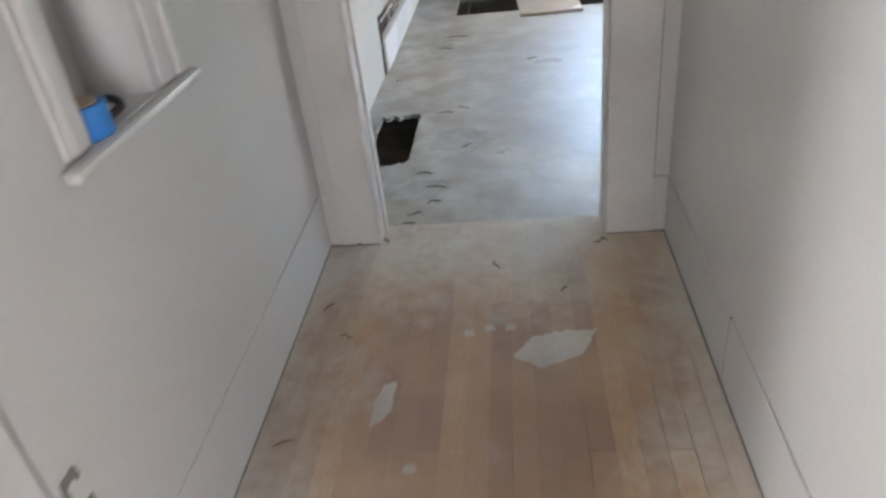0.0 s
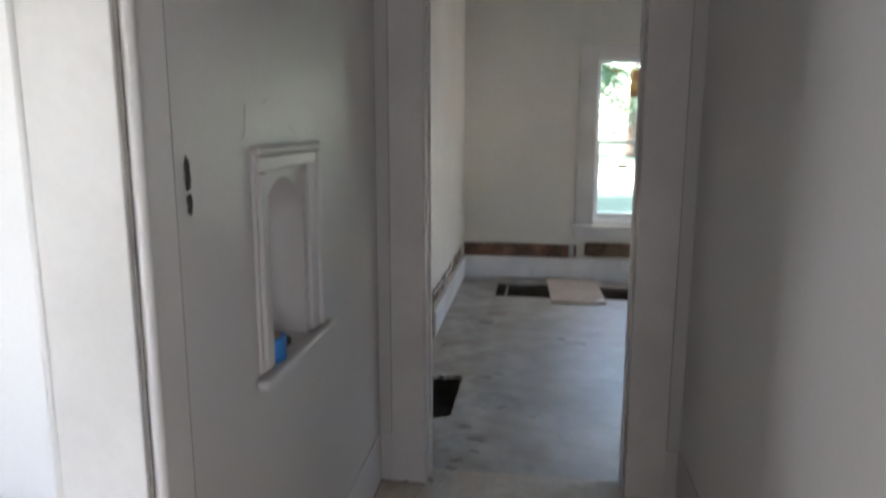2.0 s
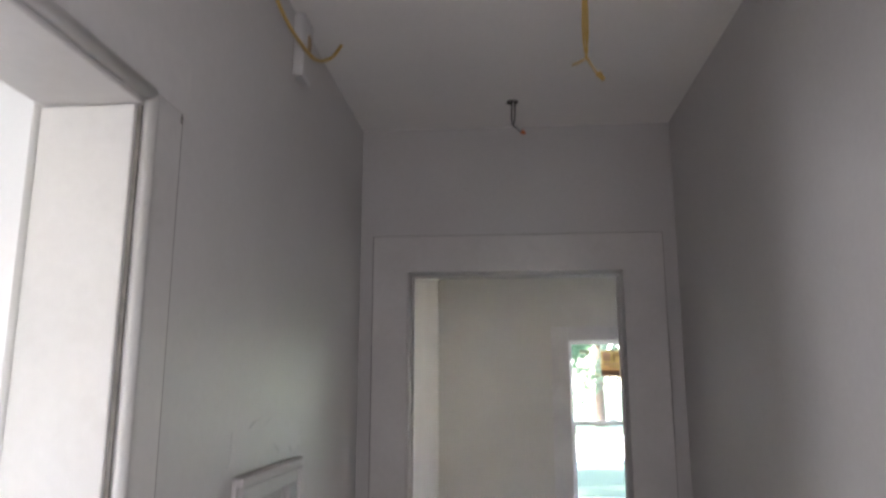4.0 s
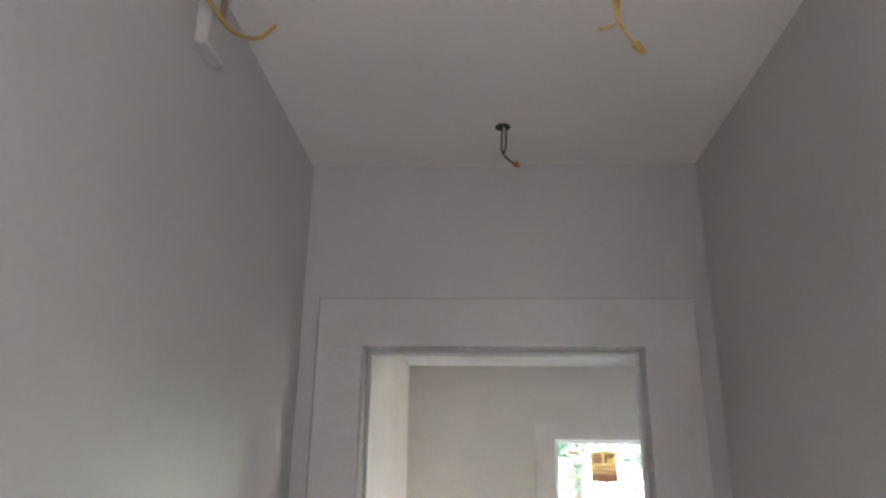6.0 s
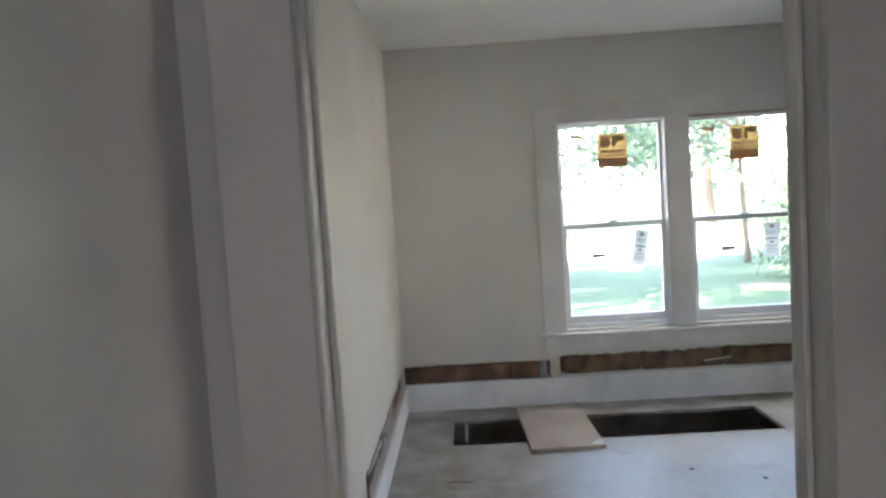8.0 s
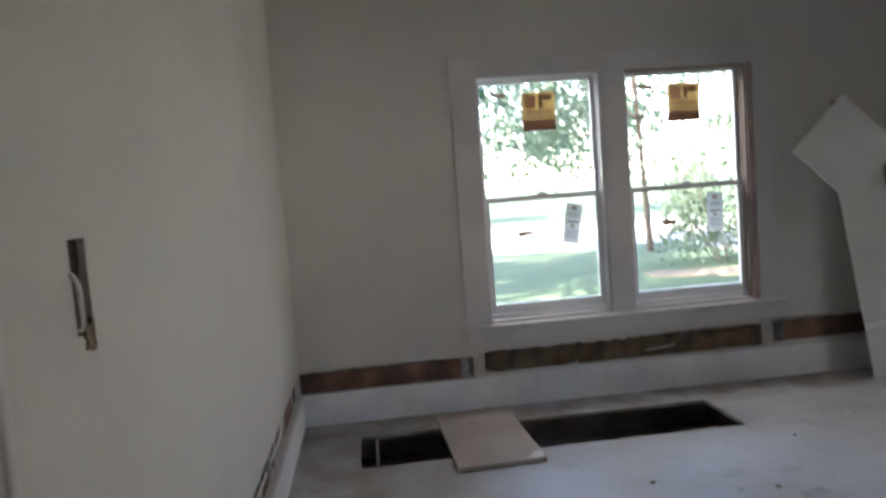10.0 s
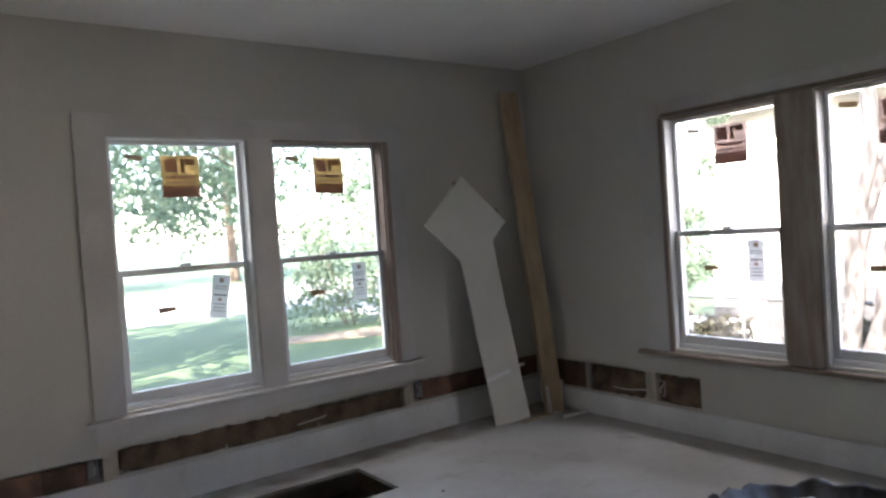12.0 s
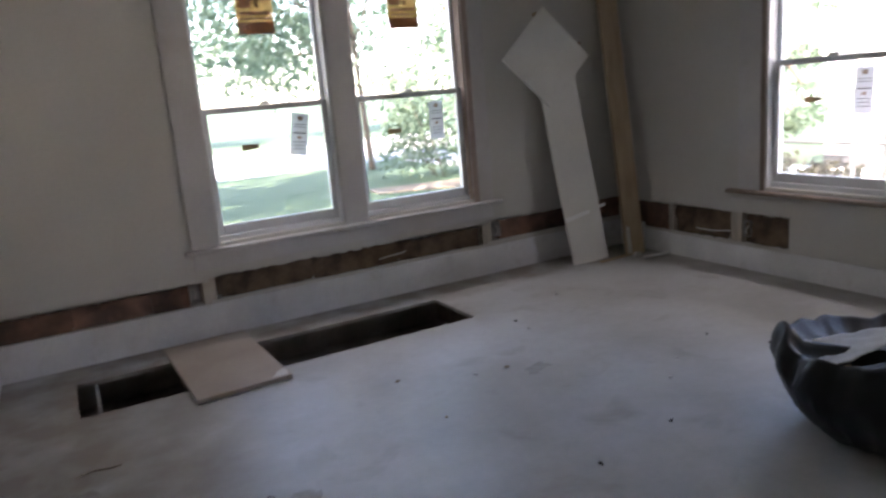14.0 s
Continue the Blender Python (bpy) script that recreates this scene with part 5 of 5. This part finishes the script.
def tree(x, y, h, r, seed, material="leaf", bark="bark_dark", count=4800, size=0.10, low=0.25, label="leafy green tree at the edge of the lawn", girth=0.03):
    rnd = random.Random(seed)
    th = empty("tree", pose(x, y, GROUND), label=label, category="tree", group="trees round the lawn")
    lean = rnd.uniform(-0.3, 0.3)
    part("trunk", tube(curve_pts([(0, 0, -0.05), (lean * 0.3, 0.1, h * 0.25), (lean, 0, h * 0.6), (lean * 1.2, 0.1, h * 0.9)], 5), [h * girth * (1 - 0.8 * k / 15) for k in range(16)]), M[bark], th)
    clumps = []
    for k in range(26):
        a, q = rnd.uniform(0, math.tau), rnd.uniform(low, 1.0)
        rr = r * math.sin(min(1.0, (1.08 - q) * 2.2) * math.pi / 2) * rnd.uniform(0.35, 1.0)
        clumps.append((math.cos(a) * rr + lean, math.sin(a) * rr, q * h, r * rnd.uniform(0.22, 0.42)))
    for k in range(5):
        c = clumps[k]
        part("limb", tube(curve_pts([(lean * 0.5, 0, h * 0.4), (c[0] * 0.5, c[1] * 0.5, (h * 0.4 + c[2]) / 2 + 0.2), c[:3]], 4), [h * girth * 0.33 * (1 - 0.08 * i) for i in range(9)]), M[bark], th)

    def where(rn):
        c = rn.choice(clumps)
        v = Vector((rn.gauss(0, 1), rn.gauss(0, 1), rn.gauss(0, 0.8))).normalized() * c[3] * rn.uniform(0.4, 1.0)
        return (c[0] + v.x, c[1] + v.y, c[2] + v.z)

    part("crown", leaves(count, size, where, seed + 1), M[material], th)
    return th


# trees beyond the drive, two added out of view to shade the lawn, one overhanging
for k, (x, y, h, r, mm) in enumerate(((-3, 40, 11.5, 5.0, "leaf"), (6, 42, 12.0, 5.2, "leaf2"), (14.5, 40, 11.5, 5.0, "leaf"), (23, 37, 11.0, 5.0, "leaf2"), (-11, 36, 11.0, 5.0, "leaf2"))):
    tree(x, y, h, r, 100 + k, mm, count=5200, size=0.17, low=0.24)
tree(-2.6, 10.6, 8.6, 4.3, 120, "leaf", count=9000, size=0.15, low=0.36, label="broad leafy tree shading the lawn")
tree(-1.7, 16.5, 10.5, 4.6, 122, "leaf2", count=9000, size=0.15, low=0.45, label="broad leafy tree shading the lawn")
tree(8.06, 18.6, 9.0, 4.3, 121, "leaf2", count=9000, size=0.12, low=0.22, label="leafy tree hanging low over the lawn", girth=0.012)


def shrub(x, y, rx, ry, h, seed, material="leaf", count=4500, size=0.065, label="dense wild shrub beside the lawn"):
    rnd = random.Random(seed)
    th = empty("shrub", pose(x, y, GROUND), label=label, category="shrub", group="shrubs round the lawn")
    clumps = [(rnd.uniform(-rx, rx), rnd.uniform(-ry, ry), rnd.uniform(0.1, 0.85) * h, rnd.uniform(0.18, 0.34) * h) for _ in range(22)]
    for k in range(4):
        c = clumps[k]
        part("stem", tube(curve_pts([(c[0] * 0.4, c[1] * 0.4, -0.03), (c[0] * 0.7, c[1] * 0.7, c[2] * 0.6), c[:3]], 4), 0.02, 6), M["bark_dark"], th)

    def where(rn):
        c = rn.choice(clumps)
        v = Vector((rn.gauss(0, 1), rn.gauss(0, 1), rn.gauss(0, 0.9))).normalized() * c[3] * rn.uniform(0.3, 1.0)
        return (c[0] + v.x, c[1] + v.y, max(0.02, c[2] + v.z))

    part("foliage", leaves(count, size, where, seed + 1), M[material], th)


for k, (x, y, rx, ry, h, mm) in enumerate(((8.7, 15.2, 1.3, 0.8, 3.0, "leaf2"), (10.6, 14.2, 1.5, 0.9, 3.8, "leaf"), (13.2, 13.2, 1.6, 1.0, 4.2, "leaf2"))):
    shrub(x, y, rx, ry, h, 200 + k, mm)
for k in range(8):
    shrub(9.3 + 0.12 * (k % 3), 1.6 + 1.05 * k, 0.55, 0.2, 0.55 + 0.12 * (k % 3), 230 + k, "weed", 900, 0.06, "tall dry weeds along the wire fence")

structure("road", box((-60, 20.8, GROUND), (60, 33.0, GROUND + 0.02)), M["gravel"], "sunlit pale gravel drive beyond the lawn", "road")
structure("driveway", box((9.75, -9.0, GROUND), (12.96, 20.0, GROUND + 0.02)), M["gravel"], "sunlit pale gravel drive beside the white house", "road")
debris("leaf_litter", pose(8.2, 13.1, GROUND, 0, 0, -22), [(-2.2, -0.35), (2.6, -0.5), (3.6, 0.6), (0.5, 0.9), (-2.4, 0.5)], 0.03, "straw", "brown dry leaf litter along the shrub bed", 97, "leaf litter")

# neighbour's house
nh = empty("neighbour_house", pose(13.0, 0, GROUND), label="white clapboard house across the fence", category="house")
part("wall", box((0, -9, 0), (7, 8.2, 4.15)), M["siding"], nh)
for k in range(31):
    part("siding_board", box((-0.028, -9.0, 0.25 + k * 0.125), (-0.004 + 0.0, 8.2, 0.25 + k * 0.125 + 0.115), 0.004, 1), M["siding"], nh)
part("foundation", box((-0.03, -9.01, -0.02), (-0.002, 8.21, 0.24)), M["post"], nh)
bm = bmesh.new()
q = [bm.verts.new(p) for p in ((-0.55, -9.5, 4.1), (3.5, -9.5, 6.1), (7.55, -9.5, 4.1), (-0.55, 8.7, 4.1), (3.5, 8.7, 6.1), (7.55, 8.7, 4.1))]
for f in ((0, 1, 4, 3), (1, 2, 5, 4), (0, 3, 5, 2), (0, 2, 1), (3, 4, 5)):
    bm.faces.new([q[i] for i in f])
bmesh.ops.recalc_face_normals(bm, faces=bm.faces[:])
part("roof", bm, M["roof"], nh)
part("fascia", box((-0.58, -9.5, 3.96), (-0.551, 8.7, 4.12)), M["siding"], nh)

# wire fence
fc = empty("wire_fence", pose(9.0, 0, GROUND), label="low chain-link wire fence between the yards", category="fence")
for k in range(8):
    part("post", tube([(0, -2 + 1.8 * k, -0.1), (0, -2 + 1.8 * k, 1.0)], 0.028, 8), M["post"], fc)
    part("post_cap", tube([(0, -2 + 1.8 * k, 1.0), (0, -2 + 1.8 * k, 1.02), (0, -2 + 1.8 * k, 1.04)], [0.032, 0.028, 0.008], 8), M["post"], fc)
for z, r in ((0.06, 0.006), (0.96, 0.026)):
    part("rail", tube([(0, -2, z), (0, 10.6, z)], r, 6), M["post"], fc)
bm = bmesh.new()
for k in range(-14, 168):
    for sgn in (1, -1):
        y0 = -2 + 0.075 * k + (0 if sgn > 0 else 0.9)
        a, b = Vector((0.004 * sgn, y0, 0.06)), Vector((0.004 * sgn, y0 + sgn * 0.9, 0.96))
        if min(a.y, b.y) < -2 or max(a.y, b.y) > 10.6:
            continue
        r = 0.003
        q = [bm.verts.new(p + d) for p in (a, b) for d in (Vector((r, 0, 0)), Vector((-r, r, 0)), Vector((-r, -r, 0)))]
        for c in range(3):
            bm.faces.new([q[c], q[(c + 1) % 3], q[3 + (c + 1) % 3], q[3 + c]])
part("wire_mesh", bm, M["post"], fc)
ub = empty("utility_box", pose(11.2, 5.0, GROUND), label="low grey utility box beside the white house", category="utility box")
part("cabinet", box((-0.4, -0.9, 0.0), (0.4, 0.9, 0.95), 0.04), M["post"], ub)
part("lid", box((-0.44, -0.94, 0.951), (0.44, 0.94, 1.02), 0.02), M["st_g"], ub)

# pale bare tree with vines outside the window
pt = empty("pale_tree", pose(8.3, 3.40, GROUND), label="pale many-stemmed tree standing close by the fence", category="tree")
rnd = random.Random(21)
for k in range(9):
    y0, lean, r0 = 0.32 - 0.11 * k, -0.12 - 0.10 * (k % 4), (0.11, 0.07, 0.12, 0.05, 0.09, 0.06, 0.10, 0.045, 0.08)[k]
    pts, yy = [(0.12 * (k % 3) - 0.1, y0, -0.05)], y0
    for z in (0.9, 1.8, 2.7, 3.7, 4.8, 6.2):
        yy += lean * 0.9 + rnd.uniform(-0.16, 0.16)
        pts.append((0.1 * (k % 3) + rnd.uniform(-0.12, 0.12), yy, z))
    c = curve_pts(pts, 5)
    part("stem", tube(c, [r0 * (1 - 0.55 * i / len(c)) * (1 + 0.10 * math.sin(i * 1.9 + k)) for i in range(len(c))], 10), M["bark"], pt)

tree(9.8, 7.2, 5.5, 1.0, 150, "leaf2", "bark_dark", 5000, 0.055, 0.12, "leafy green tree beside the white house")

# ---- hall strip floor, board by board ----
rnd = random.Random(3)
W = 0.0575
rows_n = int((HR - HL) / W)
pl_w = (HR - HL) / rows_n
shared = {}


def plank_mesh(length, key):
    if key not in shared:
        me = bpy.data.meshes.new("plank")
        b = box((0.0002, 0.0, -0.013), (pl_w - 0.0002, length - 0.0006, 0.0), 0.0005, 1)
        b.to_mesh(me)
        b.free()
        me.materials.append(M["plank"])
        shared[key] = me
    return shared[key]


hf = structure_empty("floor_hall", "worn brown oak strip floor, dusty along the walls", "floor")
for i in range(rows_n):
    y = HB
    while y < 0.107:
        ln = rnd.choice((0.6, 0.9, 1.2, 1.5))
        ln = min(ln, 0.109 - y)
        if 0.109 - (y + ln) < 0.15:
            ln = 0.109 - y
        ln = round(ln, 3)
        ob = new("plank", plank_mesh(ln, ln))
        ob.parent = hf
        ob.matrix_local = pose(HL + i * pl_w, y, 0.0)
        y += ln
